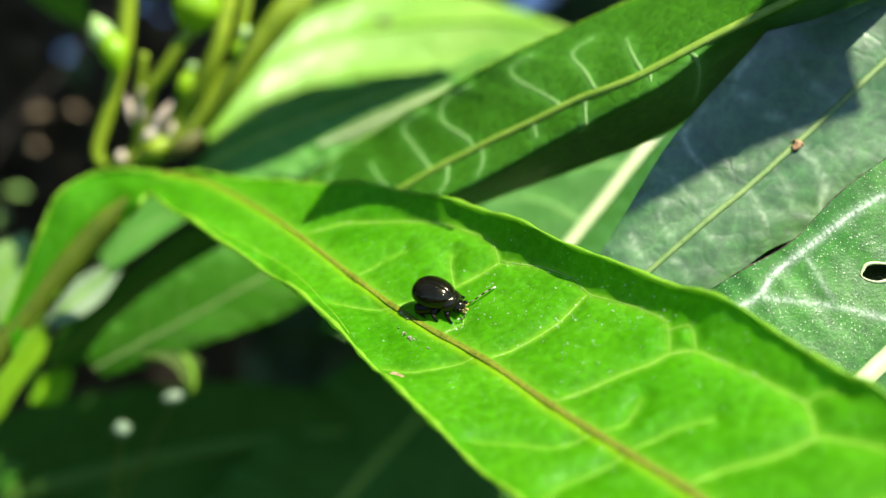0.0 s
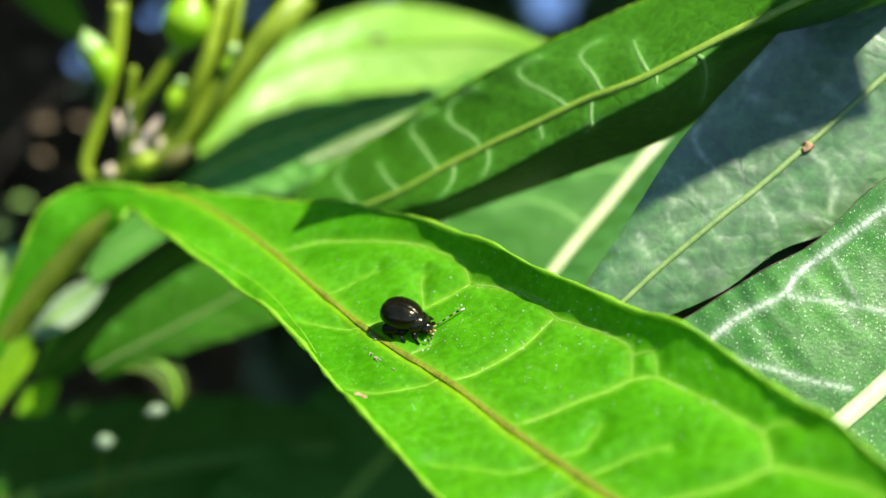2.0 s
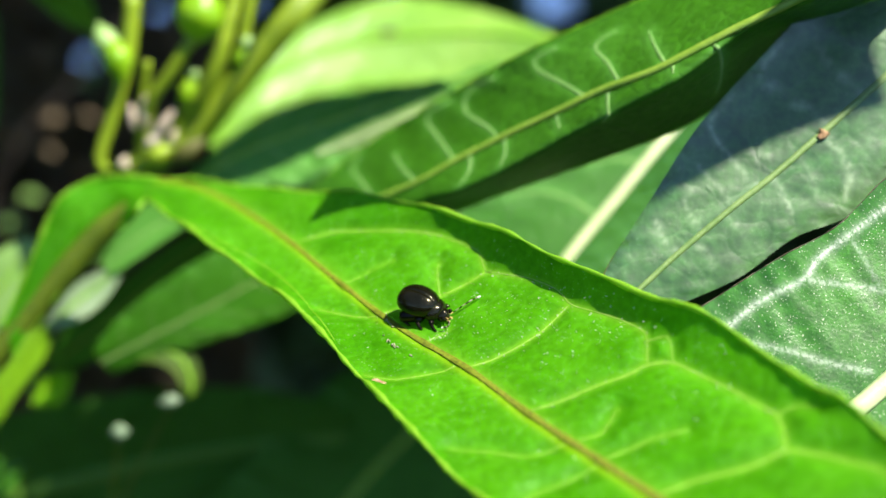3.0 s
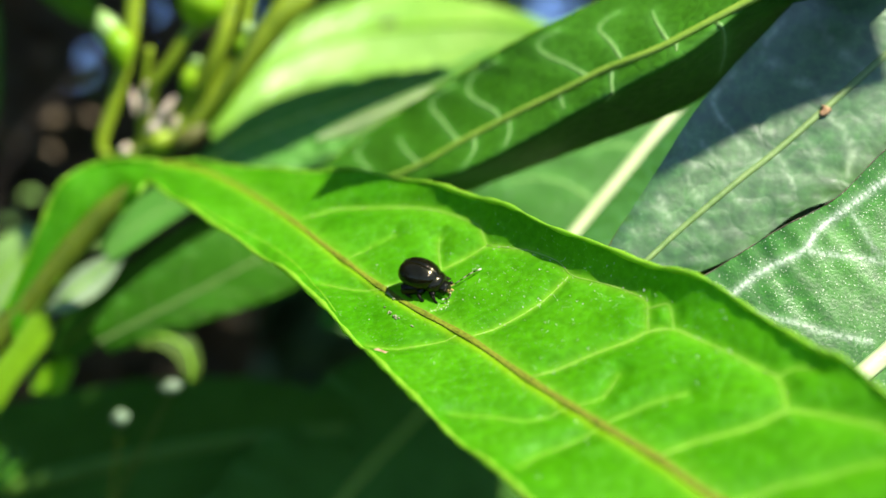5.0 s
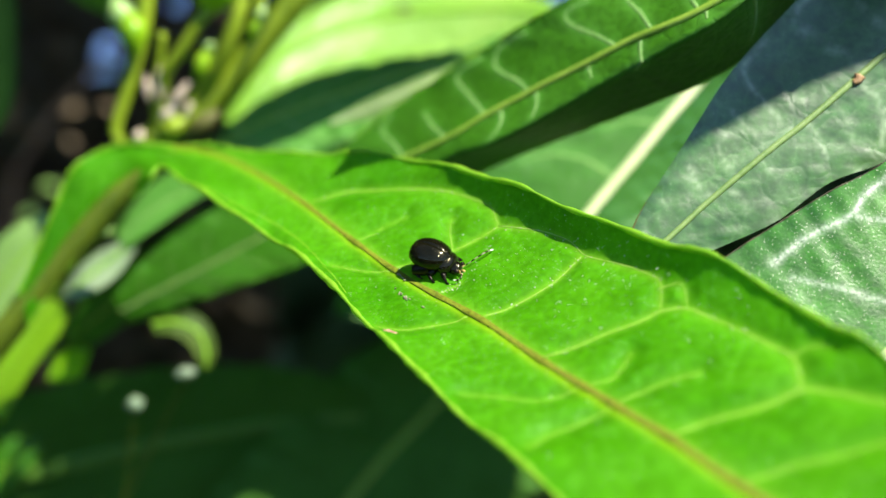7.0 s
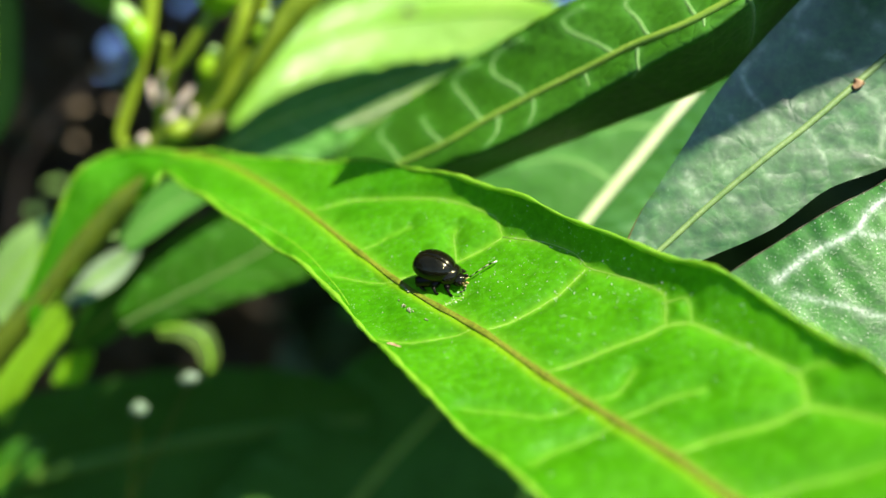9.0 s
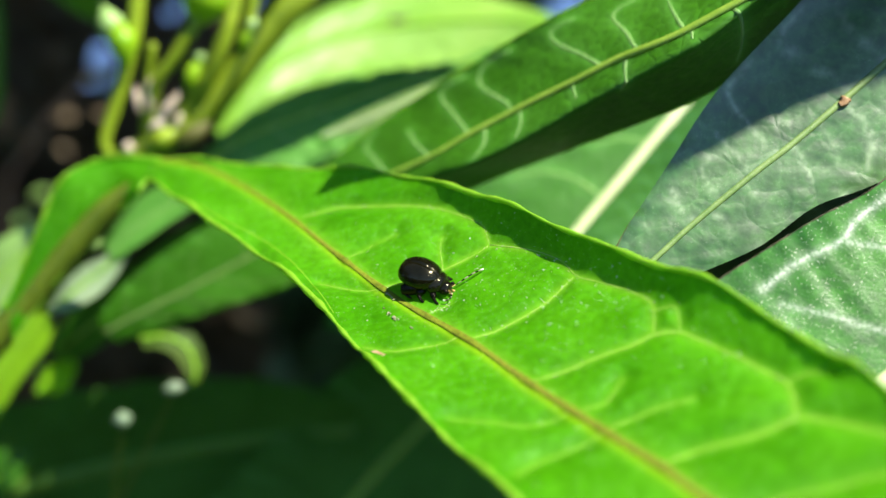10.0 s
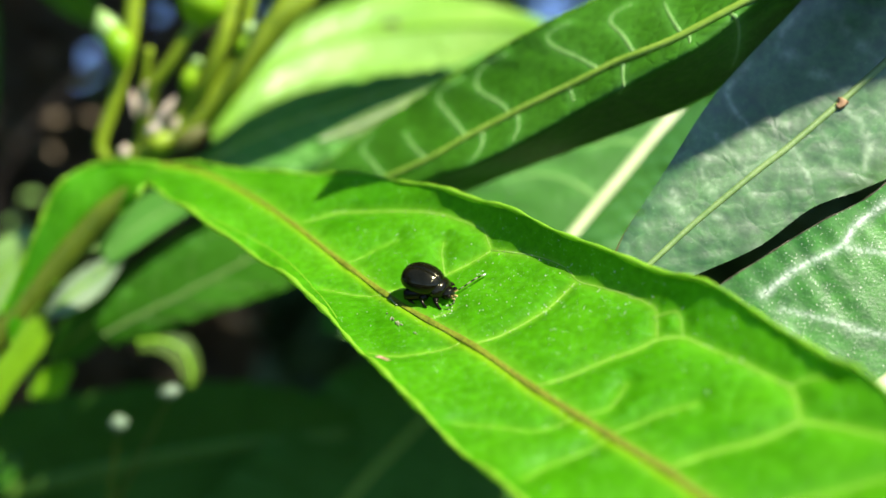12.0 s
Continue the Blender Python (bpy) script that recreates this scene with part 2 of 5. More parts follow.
BLACK_LEG = plain_material("beetle_leg", (0.003, 0.0025, 0.002), (0.009, 0.006, 0.004), 0.22, scale=2500, bump=0.2)
BLACK_LEG.node_tree.nodes["Principled BSDF"].inputs["Specular IOR Level"].default_value = 0.25
BLACK_LEG.node_tree.nodes["Principled BSDF"].inputs["Specular Tint"].default_value = (1.0, 0.88, 0.7, 1.0)
DIM_RING = plain_material("antenna_ring", (0.1, 0.1, 0.05), (0.24, 0.23, 0.13), 0.4, scale=2500)
PINK_SCAR = plain_material("pink_scar", (0.28, 0.16, 0.09), (0.45, 0.28, 0.18), 0.7, scale=2500)
# Near-black brown: the background's shade is put into this colour.
SCREEN_DARK = plain_material("dark_screen", (0.026, 0.02, 0.008), (0.066, 0.048, 0.02), 0.95, scale=120)
SHEATH = plain_material("brown_sheath", (0.06, 0.065, 0.008), (0.12, 0.115, 0.016), 0.6, scale=600)
YELLOW = plain_material("beetle_yellow", (0.35, 0.26, 0.06), (0.5, 0.4, 0.12), 0.4, scale=2500)
HAIR = plain_material("pale_tip", (0.5, 0.5, 0.42), (0.7, 0.7, 0.6), 0.4, scale=3000)
CRUMB = plain_material("crumb", (0.08, 0.09, 0.03), (0.34, 0.34, 0.2), 0.5, scale=2500)
# Dark green tone set to keep brown bounce light off the leaves.
SOIL = plain_material("soil", (0.008, 0.02, 0.004), (0.022, 0.042, 0.01), 0.95, scale=9, bump=0.6)
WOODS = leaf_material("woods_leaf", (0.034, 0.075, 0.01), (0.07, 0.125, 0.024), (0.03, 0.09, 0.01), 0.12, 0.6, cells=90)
# Blue put into the colour in place of sky.
SKY_BLUE = plain_material("sky_blue", (0.085, 0.17, 0.38), (0.11, 0.21, 0.45), 0.95, scale=0.05, bump=0.0)
BARK = plain_material("bark", (0.02, 0.015, 0.01), (0.05, 0.036, 0.026), 0.9, scale=14, bump=0.6)


# ---- building helpers ----
def link_mesh(name, verts, faces, material, parent=None, label="", smooth=True):
    me = bpy.data.meshes.new(name)
    me.from_pydata([tuple(v) for v in verts], [], faces)
    me.materials.append(material)
    if smooth:
        me.polygons.foreach_set("use_smooth", [True] * len(me.polygons))
    me.update()
    ob = new(name, me)
    ob.parent = parent
    return tagged(ob, label)


def part(name, bm, material, parent, label=""):
    me = bpy.data.meshes.new(name)
    bm.to_mesh(me)
    bm.free()
    me.materials.append(material)
    me.polygons.foreach_set("use_smooth", [True] * len(me.polygons))
    ob = new(name, me)
    ob.parent = parent
    return tagged(ob, label)


def spline(points, s):
    """Smooth curve through points; s is an array from 0 to 1."""
    p = np.array(points, float)
    n = len(p) - 1
    x = np.clip(np.asarray(s, float), 0, 1) * n
    i = np.minimum(x.astype(int), n - 1)
    f = (x - i)[..., None]
    q = np.vstack([2 * p[0] - p[1], p, 2 * p[-1] - p[-2]])
    a, b, c, d = q[i], q[i + 1], q[i + 2], q[i + 3]
    return 0.5 * (2 * b + (c - a) * f + (2 * a - 5 * b + 4 * c - d) * f * f + (3 * b - a - 3 * c + d) * f ** 3)


def tube_mesh(points, radii, sides=8, squash=1.0, flat_normal=None):
    """Verts and faces of a closed tapered tube along points."""
    pts, n = np.array(points, float), len(points)
    way = np.gradient(pts, axis=0)
    way /= np.linalg.norm(way, axis=1)[:, None] + 1e-12
    up = np.array(flat_normal, float) if flat_normal is not None else np.tile([0.31, 0.2, 0.93], (n, 1))
    side = np.cross(way, up)
    side /= np.linalg.norm(side, axis=1)[:, None] + 1e-12
    up = np.cross(side, way)
    a = np.arange(sides) * 2 * math.pi / sides
    ring = pts[:, None] + np.array(radii)[:, None, None] * (np.cos(a)[None, :, None] * side[:, None] + squash * np.sin(a)[None, :, None] * up[:, None])
    verts = [*ring.reshape(-1, 3), pts[0], pts[-1]]
    faces = [(i * sides + j, i * sides + (j + 1) % sides, (i + 1) * sides + (j + 1) % sides, (i + 1) * sides + j) for i in range(n - 1) for j in range(sides)]
    last = (n - 1) * sides
    faces += [(n * sides, (j + 1) % sides, j) for j in range(sides)] + [(n * sides + 1, last + j, last + (j + 1) % sides) for j in range(sides)]
    return verts, faces


def nearest(points, targets):
    """Squared distance from each point to the closest target."""
    return np.concatenate([((points[i:i + 2000, None] - targets[None]) ** 2).sum(-1).min(1) for i in range(0, len(points), 2000)])


class Blade:
    """A leaf's surface over (s, v): s along the midrib, v from -1 to 1 across it."""

    def __init__(self, rails, cup=(0.0, 0.0), ripple=0.0, seed=0.0, wave=0.0, upturn=0.0, face=1, roll=0.0):
        self.face, self.roll = face, roll
        self.rails, self.cup, self.ripple, self.seed, self.wave, self.upturn, self.furrows = rails, cup, ripple, seed, wave, upturn, None

    def raw(self, s, v):
        s, v = np.broadcast_arrays(np.asarray(s, float), np.asarray(v, float))
        m, l, r = (spline(q, s) for q in self.rails)
        a = np.abs(v)[..., None]
        edge = np.where(v[..., None] < 0, l, r)
        n = np.cross(r - l, spline(self.rails[0], np.minimum(s + 0.01, 1)) - spline(self.rails[0], np.maximum(s - 0.01, 0)))
        n /= np.linalg.norm(n, axis=-1)[..., None] + 1e-12
        width = np.linalg.norm(edge - m, axis=-1)[..., None]
        cup = np.where(v < 0, self.cup[0], self.cup[1])[..., None]
        out = m + (edge - m) * a + n * cup * width * 3.2 * a * a * (1 - a)
        if self.upturn:
            out = out - n * (self.upturn * np.where(v > 0, a[..., 0] - a[..., 0] ** 7, 0.0) * np.clip((0.55 - s) * 8, 0, 1) * np.clip(0.35 + 2.4 * (s - 0.1), 0.2, 1))[..., None]
        if self.roll:
            out = out - n * (self.roll * np.where(v < 0, np.clip((a[..., 0] - 0.8) / 0.2, 0, 1) ** 1.3, 0.0) * np.clip((s - 0.4) * 14, 0, 1) * np.clip((0.68 - s) * 14, 0, 1))[..., None]
        if self.furrows is not None:
            flat = out.reshape(-1, 3)
            near = nearest(flat, self.furrows).reshape(out.shape[:-1])
            out = out - n * (0.42 * np.exp(-near / 1.0) * np.clip(a[..., 0] / 0.16, 0, 1))[..., None]
        if self.ripple:
            k = self.seed
            bulge = np.sin(s * 61 + 2.2 * a[..., 0] + k) * np.sin(a[..., 0] * 7 + k) + 0.7 * np.sin(s * 97 - 5 * a[..., 0] + 1.7 * k) * a[..., 0]
            out = out + n * (self.ripple * bulge * np.minimum(1, 3 * a[..., 0]))[..., None]
        if self.wave:
            out = out + n * (self.wave * a[..., 0] ** 3 * (np.sin(s * 43 + self.seed + v) + 0.6 * np.sin(s * 87 + 2 * self.seed)))[..., None]
        return out

    def furrow(self, paths):
        """Sinks the blade softly along its side veins."""
        pts = [self.raw(q[:, 0], q[:, 1]) for q in (spline(p, np.linspace(0, 1, 80)) for p in paths)]
        self.furrows = np.concatenate(pts)

    def point(self, s, v, lift=0.0):
        p = self.raw(s, v)
        return p + self.normal(s, v) * lift * self.face if lift else p

    def normal(self, s, v):
        s, v = np.asarray(s, float), np.asarray(v, float)
        ds = self.raw(np.minimum(s + 0.004, 1), v) - self.raw(np.maximum(s - 0.004, 0), v)
        sign = np.where(v < 0, -1.0, 1.0)
        dv = (self.raw(s, v) - self.raw(s, v - 0.02 * sign)) * sign[..., None]
        n = np.cross(dv, ds)
        return n / (np.linalg.norm(n, axis=-1)[..., None] + 1e-12)


def metres(a):
    return np.asarray(a) * 0.001


def rib_on(blade, anchor, parent, name, path, width, material, lift=0.02, steps=24, label="", taper=0.45, squash=0.55):
    """A raised vein along a path of (s, v) on the blade; width in millimetres."""
    sv = spline(path, np.linspace(0, 1, steps))
    s, v = sv[:, 0], np.clip(sv[:, 1], -0.995, 0.995)
    pts, n = blade.point(s, v, lift), blade.normal(s, v)
    radii = width / 2 * np.linspace(1, taper, steps)
    verts, faces = tube_mesh(metres(pts - anchor), metres(radii), 6, squash, n)
    return link_mesh(name, verts, faces, material, parent, label)


def build_leaf(name, label, blade, skin, rib, vein, rim, rib_width=(1.0, 0.5), veins=None, pairs=0, size=(90, 36), hole=None, vein_width=0.22,
               rib_to=1.0, reach=0.82, lean=0.09, category="leaf", rim_width=0.22, halo=0.5, rib_lift=0.02, rib_squash=0.6, rib_path=None, vein_squash=0.55, vein_lift=0.02, rib_halo=False, weights=None):
    """A leaf as an empty at its anchor with blade, midrib, margins and side veins."""
    anchor = blade.raw(0.5, 0.0)
    leaf = tagged(new(name), label, category, "leaves of the shrub")
    leaf.matrix_world = Matrix.Translation(mm(anchor))
    ns, nv = size
    s, v = np.linspace(0, 1, ns), np.linspace(-1, 1, nv)
    grid = blade.raw(s[:, None], v[None, :])
    faces = []
    for i in range(ns - 1):
        for j in range(nv - 1):
            ds, dv = (s[i] + 0.5 / ns - hole[0], v[j] + 1.0 / nv - hole[1]) if hole else (0, 0)
            if hole and (hole[2] * ds + hole[3] * dv) ** 2 + (hole[4] * ds + hole[5] * dv) ** 2 < 1:
                continue
            faces.append((i * nv + j, i * nv + j + 1, (i + 1) * nv + j + 1, (i + 1) * nv + j))
    sheet = link_mesh("blade", metres(grid - anchor).reshape(-1, 3), faces, skin, leaf)
    if veins:
        paths = [spline(p, np.linspace(0, 1, 60)) for p in veins]
        strength = list(weights or [1.0] * len(paths))
        if rib_halo:
            paths.append(np.stack([np.linspace(0, rib_to, 300), np.zeros(300)], 1))
            strength.append(0.7)
        glow = np.zeros(ns * nv)
        for q, weight in zip(paths, strength):
            near = nearest(grid.reshape(-1, 3), blade.raw(q[:, 0], q[:, 1]))
            wide = halo * (2.4 if len(q) == 300 else 1.0)
            glow = np.maximum(glow, weight * (np.exp(-near / wide ** 2) * 0.7 + 0.3 * np.exp(-near / (2.6 * wide) ** 2)))
        pale = sheet.data.attributes.new("vein", "FLOAT", "POINT")
        pale.data.foreach_set("value", glow.astype(np.float32))
        if rib_halo:
            along = np.linspace(0, rib_to, 300)
            near = nearest(grid.reshape(-1, 3), blade.raw(along, -0.05 - 0 * along))
            tint = sheet.data.attributes.new("flank", "FLOAT", "POINT")
            tint.data.foreach_set("value", (0.85 * np.exp(-near / 0.36 ** 2)).astype(np.float32))
    at = np.linspace(0.0, rib_to, 400)
    if rib_path:
        rib_on(blade, anchor, leaf, "midrib", rib_path, rib_width[0], rib, rib_lift, 60, taper=rib_width[1] / rib_width[0])
    pts, n = blade.point(at, at * 0, rib_lift), blade.normal(at, at * 0)
    verts, fs = tube_mesh(metres(pts - anchor), metres(np.linspace(rib_width[0], rib_width[1], 400) / 2), 8, rib_squash, n)
    if not rib_path:
        link_mesh("midrib", verts, fs, rib, leaf)
    if rim:
        for side in (-1, 1):
            at = np.linspace(0, 1, 320)
            rough = 1 + 0.2 * np.sin(at * 131 + side) + 0.18 * np.sin(at * 307 + 2.0) + 0.25 * np.sin(at * 43)
            verts, fs = tube_mesh(metres(blade.raw(at, at * 0 + side) - anchor), metres(rim_width / 2 * rough), 6)
            link_mesh("margin", verts, fs, rim, leaf)
    for path, weight in zip(veins or (), weights or [1.0] * 99):
        rib_on(blade, anchor, leaf, "side_vein", path, vein_width * (0.4 + 0.6 * weight), vein, vein_lift, squash=vein_squash)
    for k in range(pairs):
        for side in (-1, 1):
            b = (k + 0.6 + 0.25 * (side > 0) + 0.15 * random.random()) / (pairs + 0.6)
            w = reach + random.uniform(-0.06, 0.06)
            path = [(b, 0.02 * side), (b + lean * 0.35, 0.35 * side), (b + lean * 0.8, 0.65 * side), (b + lean * 1.5, w * side), (b + lean * 2.2, (w + 0.03) * side)]
            if max(q[0] for q in path) < 1.0 and min(q[0] for q in path) > 0.0:
                rib_on(blade, anchor, leaf, "side_vein", path, vein_width, vein, steps=18)
    if hole:
        a = np.linspace(0, 2 * math.pi, 61)
        turn = np.linalg.inv(np.array(hole[2:]).reshape(2, 2))
        ragged = 1.04 + 0.05 * np.sin(3 * a + 1) + 0.04 * np.sin(5 * a)
        ring = blade.raw(hole[0] + (turn[0, 0] * np.cos(a) + turn[0, 1] * np.sin(a)) * ragged, hole[1] + (turn[1, 0] * np.cos(a) + turn[1, 1] * np.sin(a)) * ragged)
        verts, fs = tube_mesh(metres(ring - anchor), metres(0.12 + 0.04 * np.sin(2 * a)), 6)
        link_mesh("hole_rim", verts, fs, rib, leaf, "pale callus round the eaten hole")
    return leaf


# ---- setting ----
def ground_sheet():
    n, far = 40, 400.0
    x = np.sign(np.linspace(-1, 1, n)) * np.abs(np.linspace(-1, 1, n)) ** 3 * far
    verts = [(a, b, 0.05 * noise.noise((a * 0.7, b * 0.7, 0)) if abs(a) < 20 and abs(b) < 20 else 0.0) for a in x for b in x]
    faces = [(i * n + j, (i + 1) * n + j, (i + 1) * n + j + 1, i * n + j + 1) for i in range(n - 1) for j in range(n - 1)]
    tagged(link_mesh("ground", verts, faces, SOIL), "dark green ground sheet, toned to throw little brown light", "ground", kind="structure")


def leaf_mass(name, label, count, low, high, length, material, keep=lambda p: True, category="foliage"):
    """Many small pointed leaves in one mesh."""
    rnd = random.Random(len(name) * 7 + count)
    verts, faces = [], []
    while len(faces) < count * 2:
        p = Vector([rnd.uniform(a, b) for a, b in zip(low, high)])
        turn = Euler((rnd.uniform(-1.2, 1.2), rnd.uniform(-1.2, 1.2), rnd.uniform(0, 6.28))).to_matrix()
        l = length * rnd.uniform(0.6, 1.4)
        w = l * rnd.uniform(0.16, 0.24)
        if not keep(p):
            continue
        k = len(verts)
        verts += [p + turn @ Vector(q) for q in ((-l / 2, 0, 0), (-l * 0.1, w, w * 0.4), (l / 2, 0, -l * 0.12), (-l * 0.1, -w, w * 0.4))]
        faces += [(k, k + 2, k + 1), (k, k + 3, k + 2)]
    return tagged(link_mesh(name, verts, faces, material, smooth=False), label, category, kind="stuff")


EYE = mm((2, -95, 17))
GAPS = [(mm(p) - EYE).normalized() for p in ((-874, 2937, 35), (-707, 2955, 166), (254, 2959, 194), (-616, 2943, 83))]


def leaf_screen():
    """Dark leaf screen added behind the flower stem, with two openings to the backdrop."""
    rnd, verts, faces = random.Random(11), [], []
    base = np.array((-90.0, 190.0, -30.0))
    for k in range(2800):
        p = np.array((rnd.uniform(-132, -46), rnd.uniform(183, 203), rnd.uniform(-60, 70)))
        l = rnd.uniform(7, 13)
        # Openings placed to fit the camera's view.
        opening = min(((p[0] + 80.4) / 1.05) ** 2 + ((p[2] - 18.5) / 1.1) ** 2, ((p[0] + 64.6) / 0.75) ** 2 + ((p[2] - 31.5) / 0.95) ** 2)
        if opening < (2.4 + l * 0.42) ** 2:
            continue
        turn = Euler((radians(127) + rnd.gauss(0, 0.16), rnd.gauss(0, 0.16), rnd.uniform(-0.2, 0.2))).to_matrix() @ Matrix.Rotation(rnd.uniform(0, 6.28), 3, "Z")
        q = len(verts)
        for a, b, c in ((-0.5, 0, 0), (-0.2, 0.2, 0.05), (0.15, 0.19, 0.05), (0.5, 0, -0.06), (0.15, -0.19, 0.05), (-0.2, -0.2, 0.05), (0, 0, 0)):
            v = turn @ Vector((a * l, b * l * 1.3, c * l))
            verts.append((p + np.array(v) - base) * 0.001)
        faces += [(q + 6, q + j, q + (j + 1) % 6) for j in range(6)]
    clump = tagged(link_mesh("dark_screen", verts, faces, SCREEN_DARK), "added dark leaf screen behind the stem, shade in its colour", "foliage", kind="stuff")
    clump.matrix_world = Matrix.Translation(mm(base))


DARK_SPOT = (mm((-1006, 2956, 102)) - EYE).normalized()


def off_gaps(p):
    d = (p - EYE).normalized()
    if p.y < 1.35 and (d - DARK_SPOT).length < 0.04:
        return False
    if math.sin(p.x * 911 + p.z * 577) > 0.66 and (d - GAPS[2]).length > 0.03:
        return True
    return all((d - g).length > w for g, w in zip(GAPS, (0.055, 0.06, 0.03, 0.014)))


def blue_backdrop():
    """Ridge-shaped backdrop added far off; its blue colour stands in for sky."""
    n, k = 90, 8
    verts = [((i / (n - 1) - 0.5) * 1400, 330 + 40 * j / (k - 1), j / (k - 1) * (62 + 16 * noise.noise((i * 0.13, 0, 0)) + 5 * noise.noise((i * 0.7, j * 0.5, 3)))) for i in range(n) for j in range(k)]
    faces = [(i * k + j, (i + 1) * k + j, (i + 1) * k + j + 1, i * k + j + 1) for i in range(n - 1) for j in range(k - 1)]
    tagged(link_mesh("backdrop", verts, faces, SKY_BLUE), "added blue backdrop standing in for sky", "hills", kind="structure")


ground_sheet()
blue_backdrop()
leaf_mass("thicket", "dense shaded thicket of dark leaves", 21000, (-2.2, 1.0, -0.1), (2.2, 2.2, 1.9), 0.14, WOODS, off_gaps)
# The next two are added out of view to block low sky light.
leaf_mass("hedge_behind", "added unseen leaf screen behind the viewpoint, blocking low sky light", 6000, (-3.0, -2.6, 0.0), (3.0, -1.2, 1.05), 0.2, WOODS)
leaf_mass("side_hedge", "added unseen leaf screen beside the plant, blocking sky light", 3500, (-3.2, -1.2, 0.0), (-1.8, 1.6, 2.2), 0.2, WOODS)
# Added out of view to keep the sun off the thicket.
leaf_mass("tree_canopy", "added unseen leaf cover that shades the thicket", 15000, (-2.5, 0.25, 1.9), (3.0, 2.6, 2.5), 0.16, WOODS)

# ---- the plant ----
RAILS = {}
MIDDLE = [(24.1, -32.0, -10.0), (18.7, -25.6, -8.1), (15.4, -21.1, -6.7), (12.3, -17.3, -5.6), (8.0, -12.0, -4.0), (3.7, -6.2, -2.2), (-1.8, 0.2, -0.4), (-6.9, 7.1, 1.8), (-12.7, 15.4, 4.5), (-17.9, 22.0, 6.5), (-23.4, 27.9, 8.0), (-28.6, 30.7, 8.4), (-33.3, 32.7, 8.2), (-36.0, 31.1, 4.3), (-39.5, 30.8, -1.0), (-43.7, 29.9, -8.5)]
LEFT = [(16.3, -35.3, -11.9), (10.8, -29.2, -10.2), (7.6, -24.6, -8.7), (5.0, -20.8, -7.5), (1.8, -16.1, -6.1), (-1.8, -10.2, -4.2), (-5.5, -4.2, -2.2), (-9.0, 1.6, -0.1), (-14.1, 8.9, 2.1), (-19.1, 14.9, 3.8), (-24.5, 22.1, 5.6), (-28.5, 28.6, 6.5), (-29.5, 28.0, 5.0), (-34.0, 31.0, 2.0), (-38.7, 30.9, -3.7), (-43.6, 30.0, -10.4)]
RIGHT = [(35.0, -32.7, -4.5), (30.2, -26.3, -2.6), (27.3, -20.8, -0.7), (24.7, -17.3, 0.6), (21.0, -12.0, 2.6), (16.3, -7.0, 4.0), (9.8, 0.1, 5.7), (4.2, 6.7, 7.4), (-2.3, 13.2, 8.4), (-9.9, 18.8, 8.3), (-18.5, 25.9, 8.4), (-25.5, 29.7, 8.4), (-34.0, 32.7, 8.5), (-38.5, 32.3, 6.1), (-41.1, 31.6, 1.1), (-44.6, 30.7, -7.2)]
RAILS['front'] = (MIDDLE, LEFT, RIGHT)
MIDDLE = [(36.3, 0.2, 28.2), (30.6, 3.8, 25.2), (26.6, 5.5, 23.3), (21.3, 6.0, 19.2), (17.3, 8.2, 16.8), (13.0, 10.8, 14.3), (8.1, 13.4, 11.3), (3.1, 16.1, 8.7), (-0.4, 19.4, 7.3), (-6.0, 23.0, 4.1)]
LEFT = [(32.3, 13.9, 32.3), (24.5, 16.3, 28.2), (19.3, 18.0, 25.9), (12.9, 20.6, 23.0), (8.3, 23.3, 20.7), (4.5, 26.1, 18.4), (0.6, 28.8, 16.1), (-3.5, 31.4, 13.5), (-7.8, 33.0, 10.5), (-12.7, 34.5, 6.5)]
RIGHT = [(46.1, 13.2, 27.9), (38.0, 13.8, 24.5), (32.6, 13.5, 22.5), (26.5, 12.2, 17.2), (22.1, 12.4, 14.5), (17.6, 15.1, 12.4), (12.8, 17.9, 10.3), (8.2, 20.6, 8.3), (4.5, 23.4, 6.5), (-2.8, 26.9, 3.1)]
RAILS["looped"] = (MIDDLE, LEFT, RIGHT)
MIDDLE = [(48.4, 11.7, 27.3), (43.1, 10.0, 22.6), (39.4, 8.9, 19.5), (33.5, 7.0, 14.6), (29.4, 5.7, 11.3), (26.0, 4.7, 8.8), (21.2, 3.3, 5.0), (17.8, 2.1, 2.1), (14.5, 1.0, -0.6)]
LEFT = [(39.9, 13.3, 34.1), (34.6, 11.1, 27.7), (31.5, 9.7, 23.8), (24.9, 7.3, 17.1), (22.2, 6.1, 13.9), (19.7, 4.8, 10.2), (17.2, 3.5, 6.6), (15.5, 2.6, 4.0), (14.1, 1.3, 0.5)]
RIGHT = [(53.3, 9.8, 20.0), (47.9, 8.1, 15.4), (44.7, 7.2, 13.4), (39.5, 5.8, 9.8), (35.1, 4.9, 7.8), (30.9, 4.2, 6.3), (26.4, 2.9, 3.3), (21.0, 1.9, 1.0), (16.2, 0.9, -1.1)]
RAILS["dull"] = (MIDDLE, LEFT, RIGHT)
MIDDLE = [(49.0, -1.0, 6.2), (43.6, -2.6, 2.9), (38.7, -4.4, -0.8), (34.0, -6.2, -4.3), (29.4, -7.8, -7.3), (25.4, -9.2, -9.9), (22.3, -10.3, -12.1)]
LEFT = [(43.2, 2.5, 15.8), (36.8, 0.5, 11.8), (32.5, -1.2, 8.1), (27.9, -2.4, 5.8), (23.8, -3.6, 3.5), (19.7, -4.9, 1.1), (16.6, -6.0, -1.3)]
